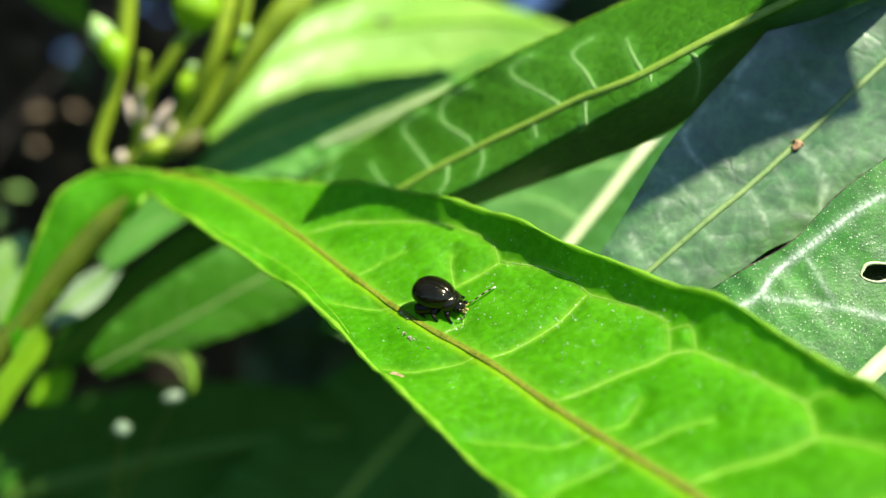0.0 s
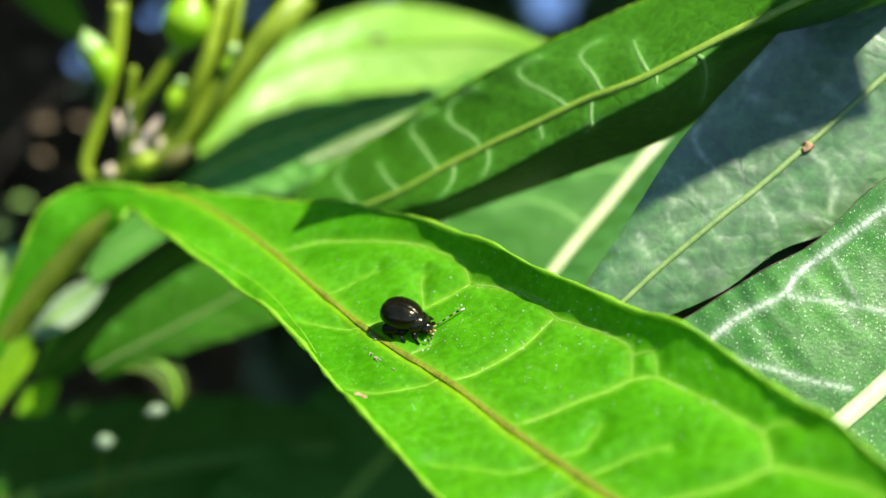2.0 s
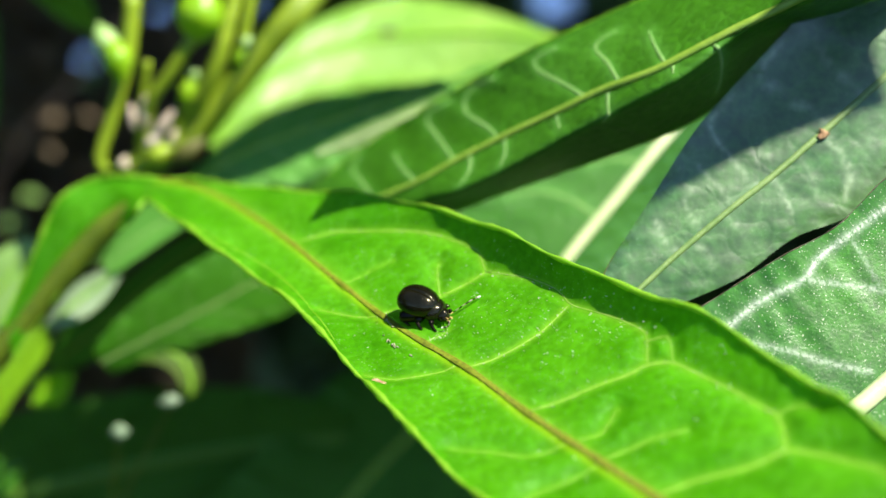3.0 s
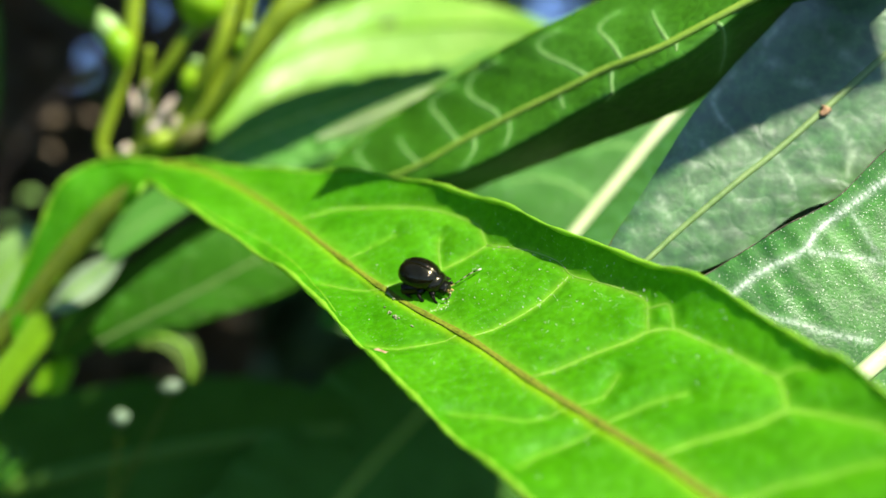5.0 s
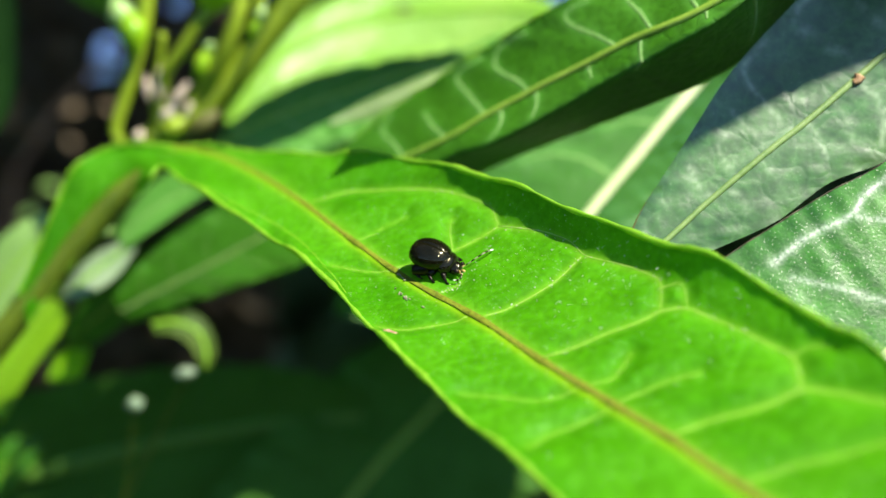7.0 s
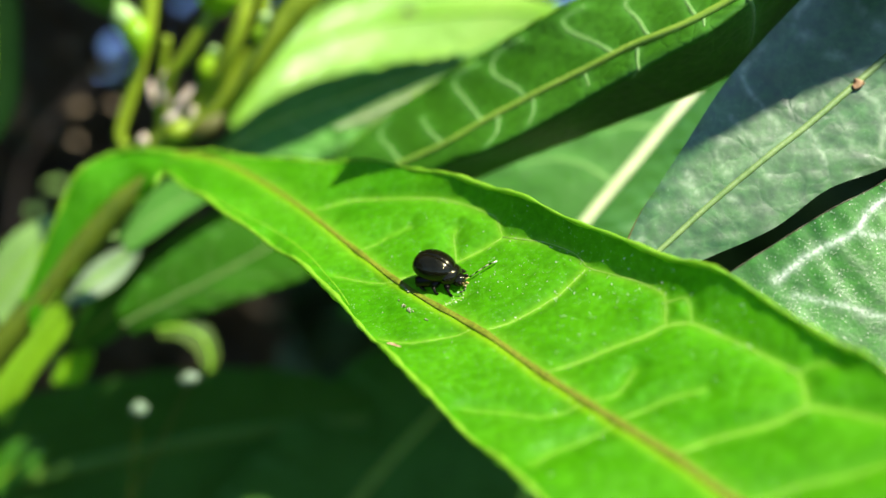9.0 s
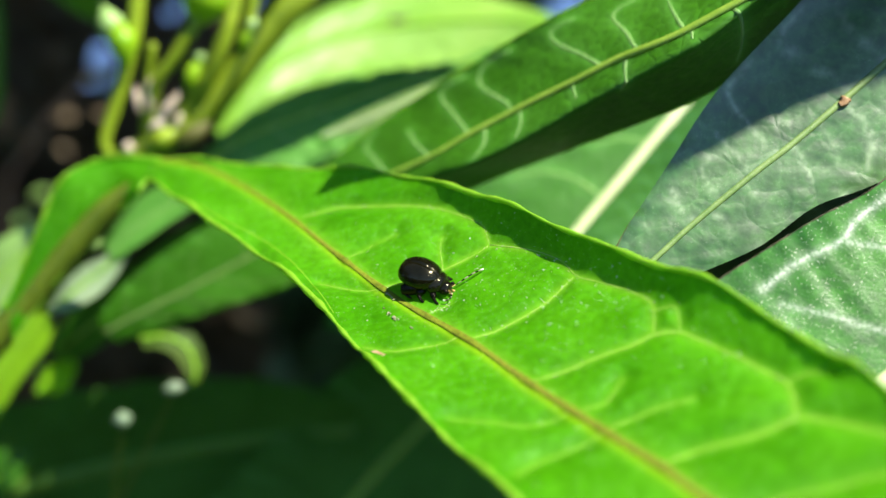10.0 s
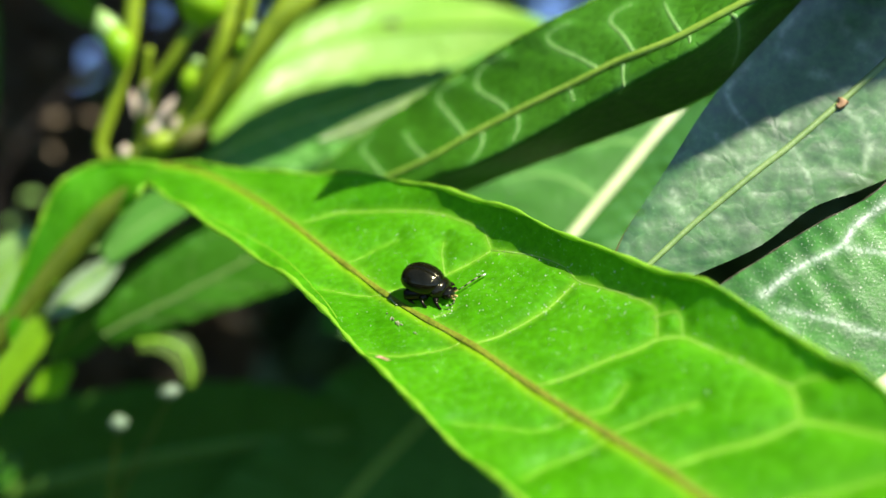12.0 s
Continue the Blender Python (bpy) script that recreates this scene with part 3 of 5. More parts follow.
RIGHT = [(49.4, -6.3, -6.9), (44.6, -7.9, -9.9), (40.7, -9.4, -12.8), (37.5, -10.7, -15.4), (33.1, -11.8, -17.1), (28.9, -12.4, -17.7), (26.8, -12.5, -17.6)]
RAILS["dusty"] = (MIDDLE, LEFT, RIGHT)
MIDDLE = [(30.5, 42.1, 17.9), (27.4, 40.6, 14.0), (24.0, 38.1, 10.5), (20.0, 35.4, 6.1), (15.5, 32.7, 1.2), (11.8, 30.1, -3.2)]
LEFT = [(13.6, 48.8, 21.9), (9.5, 46.0, 16.6), (6.8, 43.4, 12.2), (4.2, 39.6, 6.7), (2.3, 35.8, 1.5), (2.3, 33.1, -3.7)]
RIGHT = [(34.6, 45.1, 17.3), (31.5, 43.6, 13.8), (27.6, 40.8, 8.2), (24.1, 38.2, 4.0), (21.0, 35.5, -0.3), (17.4, 33.0, -4.3)]
RAILS["pale_rib"] = (MIDDLE, LEFT, RIGHT)
MIDDLE = [(-28.3, 61.2, 9.8), (-24.0, 64.5, 15.9), (-17.9, 68.6, 20.5), (-9.0, 72.0, 23.3), (1.7, 72.2, 24.4), (10.8, 70.2, 24.3), (18.7, 66.9, 22.5)]
LEFT = [(-28.5, 63.3, 10.5), (-24.0, 69.0, 19.6), (-16.9, 74.4, 25.8), (-6.3, 79.9, 29.6), (3.3, 80.9, 28.9), (11.0, 75.5, 26.5), (18.6, 69.0, 23.3)]
RIGHT = [(-27.7, 60.1, 9.5), (-21.7, 63.2, 13.8), (-14.6, 66.0, 16.3), (-5.8, 67.2, 17.6), (3.2, 67.3, 18.3), (10.6, 66.5, 19.6), (19.0, 65.8, 21.7)]
RAILS["behind_stem"] = (MIDDLE, LEFT, RIGHT)
MIDDLE = [(-28.2, 44.5, 6.0), (-21.7, 45.1, 9.9), (-15.2, 45.4, 12.5), (-7.3, 44.8, 15.1), (0.4, 44.1, 17.3), (8.1, 43.4, 19.8)]
LEFT = [(-27.7, 48.8, 8.0), (-21.7, 49.5, 12.7), (-14.3, 49.9, 16.0), (-6.3, 49.2, 17.6), (1.1, 48.3, 18.6), (8.2, 46.6, 20.8)]
RIGHT = [(-26.5, 42.3, 4.6), (-19.3, 41.5, 6.3), (-12.2, 40.6, 7.3), (-5.9, 41.0, 10.1), (-0.8, 40.4, 12.9), (7.4, 42.1, 17.9)]
RAILS["half_shaded"] = (MIDDLE, LEFT, RIGHT)
MIDDLE = [(-37.5, 41.0, -11.7), (-32.2, 41.4, -8.9), (-27.3, 41.8, -6.4), (-20.3, 42.8, -2.7), (-14.0, 44.7, 0.4), (-7.5, 46.2, 3.6)]
LEFT = [(-38.1, 40.2, -10.0), (-35.4, 40.7, -6.5), (-30.3, 41.3, -2.4), (-24.6, 42.3, 1.0), (-17.8, 44.3, 4.4), (-10.1, 45.7, 7.6)]
RIGHT = [(-36.2, 41.8, -13.1), (-30.1, 42.1, -11.0), (-23.0, 42.5, -8.6), (-16.6, 43.8, -6.4), (-10.2, 45.3, -2.9), (-4.9, 46.7, 0.2)]
RAILS["drooping"] = (MIDDLE, LEFT, RIGHT)
MIDDLE = [(-37.3, 43.2, -3.2), (-34.4, 43.6, -0.4), (-31.1, 43.9, 1.8), (-27.2, 44.2, 4.1), (-21.0, 44.7, 7.3)]
LEFT = [(-38.7, 46.4, -2.4), (-36.8, 46.8, 0.5), (-34.3, 47.1, 3.2), (-29.5, 47.5, 5.8), (-22.7, 46.9, 8.5)]
RIGHT = [(-35.8, 41.1, -3.5), (-32.9, 41.4, -1.6), (-29.4, 41.8, 0.8), (-25.2, 42.1, 3.3), (-19.6, 43.5, 5.8)]
RAILS["low_pale"] = (MIDDLE, LEFT, RIGHT)
MIDDLE = [(-46.7, 51.4, -16.8), (-45.0, 51.6, -15.4), (-41.1, 52.0, -12.3), (-35.2, 52.7, -7.5), (-29.6, 53.3, -3.0), (-23.4, 53.9, 0.8)]
LEFT = [(-46.1, 48.5, -15.7), (-45.0, 48.9, -13.1), (-42.7, 49.3, -10.1), (-36.9, 49.9, -5.7), (-31.1, 50.6, -1.3), (-24.6, 53.0, 1.6)]
RIGHT = [(-47.6, 55.2, -18.2), (-44.8, 55.3, -18.1), (-39.8, 55.7, -14.9), (-33.3, 56.4, -9.9), (-27.8, 56.1, -5.2), (-22.3, 55.7, -0.5)]
RAILS["dark_strip"] = (MIDDLE, LEFT, RIGHT)
MIDDLE = [(-42.9, 39.3, -9.3), (-40.3, 39.7, -7.0), (-38.0, 40.9, -5.2), (-34.9, 42.3, -2.8)]
LEFT = [(-43.8, 41.4, -9.2), (-41.6, 41.8, -6.0), (-39.2, 43.1, -4.1), (-35.5, 43.3, -2.7)]
RIGHT = [(-42.2, 38.3, -9.4), (-39.3, 38.5, -8.4), (-36.6, 39.7, -6.5), (-34.7, 42.2, -3.2)]
RAILS["whitish"] = (MIDDLE, LEFT, RIGHT)
MIDDLE = [(-55.6, 47.4, -23.9), (-52.2, 48.1, -18.5), (-49.5, 48.7, -14.8), (-46.6, 49.1, -11.6)]
LEFT = [(-57.4, 48.7, -21.5), (-54.6, 49.4, -16.7), (-51.5, 49.9, -13.3), (-47.8, 50.1, -11.4)]
RIGHT = [(-52.8, 45.2, -25.4), (-49.8, 45.9, -20.0), (-46.4, 46.5, -15.7), (-45.2, 48.0, -12.2)]
RAILS["lime_upright"] = (MIDDLE, LEFT, RIGHT)
MIDDLE = [(-33.5, 41.9, -12.6), (-30.8, 41.9, -12.4), (-28.3, 41.8, -13.5), (-27.2, 41.4, -15.9), (-27.4, 41.2, -17.6)]
LEFT = [(-33.0, 40.8, -13.5), (-30.9, 40.7, -13.6), (-29.1, 40.6, -14.7), (-28.2, 40.4, -16.3), (-27.7, 40.7, -17.3)]
RIGHT = [(-33.6, 43.1, -11.6), (-29.7, 43.1, -11.0), (-27.2, 42.9, -12.9), (-26.3, 42.5, -15.8), (-26.9, 41.7, -17.7)]
RAILS["curled"] = (MIDDLE, LEFT, RIGHT)
MIDDLE = [(-49.0, 50.8, -21.4), (-46.7, 51.0, -19.8), (-44.4, 52.3, -17.9)]
LEFT = [(-49.5, 51.8, -21.2), (-48.4, 52.2, -18.6), (-44.7, 52.3, -17.5)]
RIGHT = [(-48.2, 49.7, -21.5), (-45.0, 49.8, -21.0), (-43.8, 51.2, -18.2)]
RAILS["lime_small"] = (MIDDLE, LEFT, RIGHT)
MIDDLE = [(-60.1, 84.1, 35.9), (-55.2, 83.5, 31.9), (-51.2, 82.9, 27.9), (-47.9, 82.4, 24.3)]
LEFT = [(-55.8, 81.1, 36.4), (-51.0, 80.5, 32.4), (-48.2, 80.0, 28.5), (-47.5, 81.4, 24.5)]
RIGHT = [(-63.6, 86.9, 34.6), (-58.7, 86.3, 30.1), (-54.1, 85.8, 26.4), (-48.6, 83.4, 24.1)]
RAILS["behind_buds"] = (MIDDLE, LEFT, RIGHT)
MIDDLE = [(-58.3, 61.1, 37.6), (-57.6, 59.5, 26.4), (-57.4, 58.1, 16.6), (-58.6, 56.9, 8.3), (-61.8, 56.2, 2.7)]
LEFT = [(-59.7, 61.0, 36.9), (-64.5, 62.6, 26.6), (-65.2, 61.1, 16.6), (-64.5, 60.1, 9.5), (-62.2, 56.2, 3.0)]
RIGHT = [(-56.9, 58.9, 36.6), (-53.6, 57.7, 27.7), (-53.0, 56.5, 19.4), (-54.0, 55.3, 11.1), (-61.5, 56.1, 2.3)]
RAILS["hanging"] = (MIDDLE, LEFT, RIGHT)
MIDDLE = [(-57.6, 54.0, -12.7), (-53.3, 54.8, -7.1), (-49.4, 56.4, -3.1)]
LEFT = [(-59.0, 54.6, -8.5), (-54.8, 55.3, -3.6), (-50.2, 56.6, -1.3)]
RIGHT = [(-56.2, 53.6, -15.5), (-51.2, 54.4, -9.9), (-48.4, 56.3, -3.8)]
RAILS["at_stalk"] = (MIDDLE, LEFT, RIGHT)
MIDDLE = [(-62.7, 63.4, -39.5), (-58.8, 63.8, -36.1), (-55.4, 65.4, -32.4)]
LEFT = [(-64.2, 63.8, -36.5), (-60.4, 64.3, -33.1), (-56.0, 65.5, -31.8)]
RIGHT = [(-61.1, 63.1, -41.4), (-57.7, 63.6, -38.0), (-54.7, 65.3, -33.1)]
RAILS["small_low"] = (MIDDLE, LEFT, RIGHT)
MIDDLE = [(-65.6, 66.5, -41.3), (-51.4, 66.9, -37.5), (-36.6, 67.2, -34.0), (-23.4, 68.4, -32.2), (-11.8, 69.7, -31.2)]
LEFT = [(-64.9, 62.9, -28.3), (-48.3, 63.4, -24.6), (-33.1, 63.7, -22.7), (-21.2, 64.6, -23.3), (-10.7, 66.1, -26.9)]
RIGHT = [(-71.0, 70.7, -52.2), (-53.3, 70.9, -50.6), (-35.5, 71.3, -47.4), (-20.8, 71.1, -42.2), (-9.5, 70.1, -34.5)]
RAILS["shade_broad"] = (MIDDLE, LEFT, RIGHT)
MIDDLE = [(-17.5, 69.2, -48.2), (-9.6, 71.6, -38.7), (-1.6, 73.7, -30.6), (7.3, 76.0, -21.2)]
LEFT = [(-33.2, 65.1, -41.7), (-23.3, 67.4, -32.0), (-13.2, 69.7, -23.0), (0.9, 71.7, -16.2)]
RIGHT = [(-0.0, 74.3, -55.4), (11.6, 75.6, -45.6), (16.5, 76.9, -36.6), (15.7, 78.4, -25.9)]
RAILS["shade_tall"] = (MIDDLE, LEFT, RIGHT)
MIDDLE = [(38.8, -13.5, 48.6), (41.6, -12.7, 50.8), (44.4, -11.7, 53.5), (47.3, -10.7, 55.9), (50.6, -9.7, 58.6), (54.4, -8.7, 61.1), (61.7, -6.9, 65.3)]
LEFT = [(38.5, -13.4, 49.1), (41.0, -12.6, 51.2), (43.7, -11.2, 55.1), (46.7, -10.0, 58.6), (50.5, -8.6, 62.3), (54.5, -7.1, 66.2), (61.0, -4.8, 72.3)]
RIGHT = [(39.1, -13.7, 48.2), (42.2, -12.8, 50.3), (45.0, -12.2, 51.9), (47.9, -11.5, 53.3), (50.8, -10.9, 54.8), (54.2, -10.3, 56.0), (62.5, -9.1, 58.4)]
RAILS["above_dull"] = (MIDDLE, LEFT, RIGHT)
MIDDLE = [(-6.8, 31.0, 43.9), (-1.4, 30.5, 46.6), (1.9, 30.7, 47.9), (5.3, 31.0, 49.2), (9.7, 30.8, 50.8), (13.9, 30.9, 52.3), (17.7, 30.8, 53.3), (22.5, 30.2, 54.8)]
LEFT = [(-6.9, 33.3, 45.0), (-0.9, 33.7, 49.6), (2.5, 34.2, 51.3), (6.4, 34.6, 52.8), (10.6, 33.6, 53.7), (14.5, 33.5, 54.5), (18.2, 33.5, 54.8), (21.8, 32.3, 55.4)]
RIGHT = [(-6.6, 28.7, 42.9), (-1.8, 27.3, 43.7), (1.4, 27.2, 44.6), (4.2, 27.3, 45.7), (8.8, 27.9, 48.0), (13.3, 28.2, 50.2), (17.1, 28.1, 51.7), (23.2, 28.0, 54.2)]
RAILS["above_stem"] = (MIDDLE, LEFT, RIGHT)
MIDDLE = [(10.8, 3.7, 42.9), (14.2, 1.5, 42.8), (18.1, -0.9, 42.5), (21.0, -4.1, 42.3), (23.1, -6.3, 41.7)]
LEFT = [(12.9, 5.8, 45.7), (16.6, 2.0, 44.4), (20.2, -1.5, 43.2), (21.8, -4.4, 42.9), (23.1, -6.3, 41.7)]
RIGHT = [(8.8, 1.6, 40.1), (11.8, 1.0, 41.1), (16.0, -0.3, 41.7), (20.1, -3.7, 41.7), (23.1, -6.3, 41.7)]
RAILS["above_front"] = (MIDDLE, LEFT, RIGHT)
MIDDLE = [(-13.1, 58.4, -6.1), (-2.8, 60.9, -5.9), (9.1, 63.4, -6.1), (27.6, 62.4, -9.7)]
LEFT = [(-12.4, 62.5, 1.6), (-2.4, 65.9, 4.2), (8.9, 69.2, 6.0), (25.3, 66.9, 4.0)]
RIGHT = [(-13.8, 54.3, -13.8), (-3.2, 56.0, -16.0), (9.2, 57.7, -18.2), (29.8, 58.0, -23.3)]
RAILS["behind_front"] = (MIDDLE, LEFT, RIGHT)
MIDDLE = [(-12.3, 39.6, 10.5), (-8.8, 39.3, 11.8), (-5.7, 39.0, 13.2), (-2.0, 39.0, 14.8), (2.4, 39.5, 16.6)]
LEFT = [(-12.1, 39.6, 10.7), (-9.2, 39.3, 12.5), (-6.0, 39.0, 14.0), (-2.3, 39.0, 15.5), (2.4, 39.5, 17.1)]
RIGHT = [(-12.5, 39.6, 10.2), (-8.4, 39.3, 11.0), (-5.0, 39.0, 12.4), (-1.1, 39.0, 14.0), (3.0, 39.5, 16.0)]
RAILS["cream"] = (MIDDLE, LEFT, RIGHT)
VEINS = {}
VEINS['front'] = []
VEINS['front'].append([(0.527, 0.09), (0.527, 0.35), (0.517, 0.55), (0.503, 0.71), (0.487, 0.81), (0.471, 0.85), (0.447, 0.85), (0.437, 0.81), (0.425, 0.75)])
VEINS['front'].append([(0.421, -0.09), (0.420, 0.11), (0.421, 0.40), (0.425, 0.74)])
VEINS['front'].append([(0.425, 0.75), (0.415, 0.80), (0.403, 0.85), (0.389, 0.87), (0.377, 0.86), (0.363, 0.81), (0.349, 0.83), (0.333, 0.85), (0.315, 0.84), (0.301, 0.80), (0.275, 0.65)])
VEINS['front'].append([(0.376, 0.03), (0.379, 0.11), (0.383, 0.20)])
VEINS['front'].append([(0.335, 0.01), (0.342, 0.29), (0.349, 0.50), (0.360, 0.71), (0.364, 0.80)])
VEINS['front'].append([(0.271, 0.01), (0.273, 0.21), (0.274, 0.40), (0.273, 0.54), (0.275, 0.65), (0.266, 0.74), (0.249, 0.76), (0.222, 0.79), (0.198, 0.80), (0.176, 0.80), (0.149, 0.73), (0.129, 0.65)])
VEINS['front'].append([(0.297, 0.78), (0.288, 0.84), (0.266, 0.74)])
VEINS['front'].append([(0.229, 0.04), (0.229, 0.15), (0.245, 0.33)])
VEINS['front'].append([(0.202, 0.04), (0.204, 0.14), (0.206, 0.31), (0.203, 0.45)])
VEINS['front'].append([(0.136, 0.01), (0.139, 0.20), (0.132, 0.38), (0.129, 0.50), (0.129, 0.65), (0.116, 0.73), (0.098, 0.81), (0.078, 0.88), (0.050, 0.86)])
VEINS['front'].append([(0.067, 0.03), (0.068, 0.26), (0.063, 0.44), (0.060, 0.64), (0.053, 0.78)])
VEINS['front'].append([(0.343, -0.05), (0.353, -0.40), (0.364, -0.68), (0.383, -0.91)])
VEINS['front'].append([(0.230, -0.02), (0.238, -0.35), (0.263, -0.60), (0.279, -0.82)])
VEINS['front'].append([(0.199, -0.01), (0.199, -0.32), (0.202, -0.57), (0.196, -0.82)])
VEINS['front'].append([(0.422, -0.06), (0.444, -0.38), (0.470, -0.68)])
VEINS['front'].append([(0.466, 0.01), (0.473, 0.25), (0.474, 0.43)])
VEINS['front'].append([(0.421, 0.40), (0.443, 0.53), (0.454, 0.62)])
VEINS['front'].append([(0.176, 0.80), (0.173, 0.88), (0.157, 0.93)])
VEINS["looped"] = []
VEINS["looped"].append([(0.385, -0.27), (0.355, -0.47), (0.333, -0.68), (0.311, -0.75), (0.285, -0.76)])
VEINS["looped"].append([(0.459, -0.27), (0.449, -0.47), (0.441, -0.74), (0.413, -0.88), (0.363, -0.89)])
VEINS["looped"].append([(0.641, -0.30), (0.629, -0.45), (0.629, -0.70), (0.607, -0.85), (0.559, -0.94), (0.507, -0.91)])
VEINS["looped"].append([(0.729, -0.31), (0.715, -0.64), (0.703, -0.86), (0.673, -0.94), (0.623, -0.93)])
VEINS["looped"].append([(0.936, -0.29), (0.922, -0.59), (0.908, -0.86), (0.872, -0.94)])
VEINS["looped"].append([(0.317, -0.16), (0.291, -0.39), (0.269, -0.57)])
VEINS["looped"].append([(0.265, -0.05), (0.283, 0.28), (0.307, 0.58), (0.327, 0.75)])
VEINS["looped"].append([(0.423, -0.21), (0.455, -0.09), (0.497, 0.09)])
VEINS["looped"].append([(0.529, -0.24), (0.553, -0.10)])
VEINS["looped"].append([(0.631, -0.27), (0.651, -0.15), (0.679, -0.05)])
VEINS["looped"].append([(0.699, -0.29), (0.725, -0.14), (0.762, -0.04)])
VEINS["looped"].append([(0.311, -0.14), (0.327, -0.06)])
VEINS["looped"].append([(0.840, -0.24), (0.836, -0.49), (0.818, -0.71)])
VEINS["looped_rib"] = []
VEINS["looped_rib"].append([(0.000, -0.06), (0.098, -0.07), (0.212, -0.04), (0.309, -0.15), (0.417, -0.24), (0.525, -0.26), (0.627, -0.30), (0.735, -0.31), (0.872, -0.25), (1.000, -0.38)])
VEINS["dull"] = []
VEINS["dull"].append([(0.367, 0.03), (0.375, 0.31), (0.395, 0.53), (0.447, 0.75)])
VEINS["dull"].append([(0.507, 0.04), (0.527, 0.28), (0.561, 0.59)])
VEINS["dull"].append([(0.643, 0.03), (0.653, 0.28), (0.667, 0.49)])
VEINS["dull"].append([(0.347, -0.04), (0.333, -0.50), (0.323, -0.79), (0.309, -0.94), (0.283, -0.94)])
VEINS["dull"].append([(0.545, 0.00), (0.483, -0.56), (0.433, -0.86), (0.397, -0.95), (0.355, -0.94)])
VEINS["dull"].append([(0.623, -0.01), (0.573, -0.41), (0.541, -0.71)])
VEINS["dull"].append([(0.687, 0.00), (0.669, -0.31), (0.635, -0.59), (0.603, -0.62)])
VEINS["dull"].append([(0.745, 0.01), (0.729, -0.38), (0.695, -0.72)])
VEINS["dull"].append([(0.291, -0.01), (0.273, -0.46), (0.251, -0.69)])
VEINS["dull"].append([(0.561, 0.59), (0.497, 0.55), (0.447, 0.75)])
VEINS["dull"].append([(0.713, 0.01), (0.729, 0.38), (0.754, 0.62)])
VEINS["dull"].append([(0.427, 0.04), (0.451, 0.31), (0.489, 0.59)])
VEINS["dusty"] = []
VEINS["dusty"].append([(0.719, -0.82), (0.599, -0.84), (0.479, -0.81), (0.415, -0.88), (0.325, -0.90), (0.206, -0.85), (0.108, -0.81)])
VEINS["dusty"].append([(0.479, -0.81), (0.415, -0.68), (0.335, -0.47), (0.271, -0.21), (0.246, -0.01)])
VEINS["dusty"].append([(0.691, -0.69), (0.601, -0.49), (0.533, -0.30), (0.467, -0.12)])
VEINS["dusty"].append([(0.325, -0.90), (0.327, -0.69), (0.335, -0.47)])
VEINS["dusty"].append([(0.251, 0.00), (0.138, -0.21), (0.050, -0.34)])
VEINS["pale_rib"] = []
VEINS["pale_rib"].append([(0.685, 0.00), (0.615, -0.29), (0.593, -0.50), (0.613, -0.71)])
VEINS["pale_rib"].append([(0.441, 0.03), (0.431, -0.17), (0.463, -0.32)])

BLADES = {
    "front": Blade(RAILS["front"], (-0.06, 0.0), 0.07, 1.0, 0.26, 2.3, roll=0.3),
    "looped": Blade(RAILS["looped"], (0.04, 0.04), 0.03, 2.0, 0.06, face=-1),
    "dull": Blade(RAILS["dull"], (0.12, 0.0), 0.035, 3.0, 0.0, face=-1),
    "dusty": Blade(RAILS["dusty"], (0.05, 0.05), 0.04, 4.0, 0.05, face=-1),
    "pale_rib": Blade(RAILS["pale_rib"], (0.03, 0.03), 0.08, 5.0, 0.1, face=-1),
    "behind_stem": Blade(RAILS["behind_stem"], (0.2, -0.12), 0.05, 6.0, 0.03),
    "half_shaded": Blade(RAILS["half_shaded"], (0.05, 0.05), 0.1, 7.0, 0.15),
    "drooping": Blade(RAILS["drooping"], (0.05, 0.05), 0.02, 8.0, 0.08),
    "cream": Blade(RAILS["cream"], (0.05, 0.05), 0.02, 2.2, 0.03),
    "low_pale": Blade(RAILS["low_pale"], (0.1, 0.1)),
    "dark_strip": Blade(RAILS["dark_strip"], (0.05, 0.05)),
    "whitish": Blade(RAILS["whitish"], (0.05, 0.05)), "lime_upright": Blade(RAILS["lime_upright"], (0.1, 0.1)), "curled": Blade(RAILS["curled"], (0.1, 0.1), face=-1),
    "lime_small": Blade(RAILS["lime_small"], (0.1, 0.1)), "at_stalk": Blade(RAILS["at_stalk"], (0.1, 0.1)), "hanging": Blade(RAILS["hanging"], (0.1, 0.1)), "behind_buds": Blade(RAILS["behind_buds"], (0.05, 0.05)), "small_low": Blade(RAILS["small_low"], (0.1, 0.1)),
    "shade_broad": Blade(RAILS["shade_broad"], (0.08, 0.08), 0.1, 1.5, 0.3), "shade_tall": Blade(RAILS["shade_tall"], (0.08, 0.08), 0.1, 2.5, 0.3),
}
LEAF = {}
BLADES["front"].furrow(VEINS["front"])
LEAF["front"] = build_leaf("leaf", "bright green sunlit lance-shaped leaf carrying the beetle", BLADES["front"], FRESH, FRESH_RIB, FRESH_VEIN, RIM,
                           (0.68, 0.4), veins=VEINS["front"], vein_width=0.14, vein_lift=-0.004, vein_squash=0.4, rib_halo=True, weights=[1, 1, 1, 0.6, 1, 1, 0.6, 0.5, 0.55, 1, 0.6, 0.6, 0.4, 0.4, 0.5, 0.5, 0.5, 0.6], size=(420, 151), rib_to=0.72, rim_width=0.42, halo=0.2, rib_lift=0.05, rib_squash=0.16)
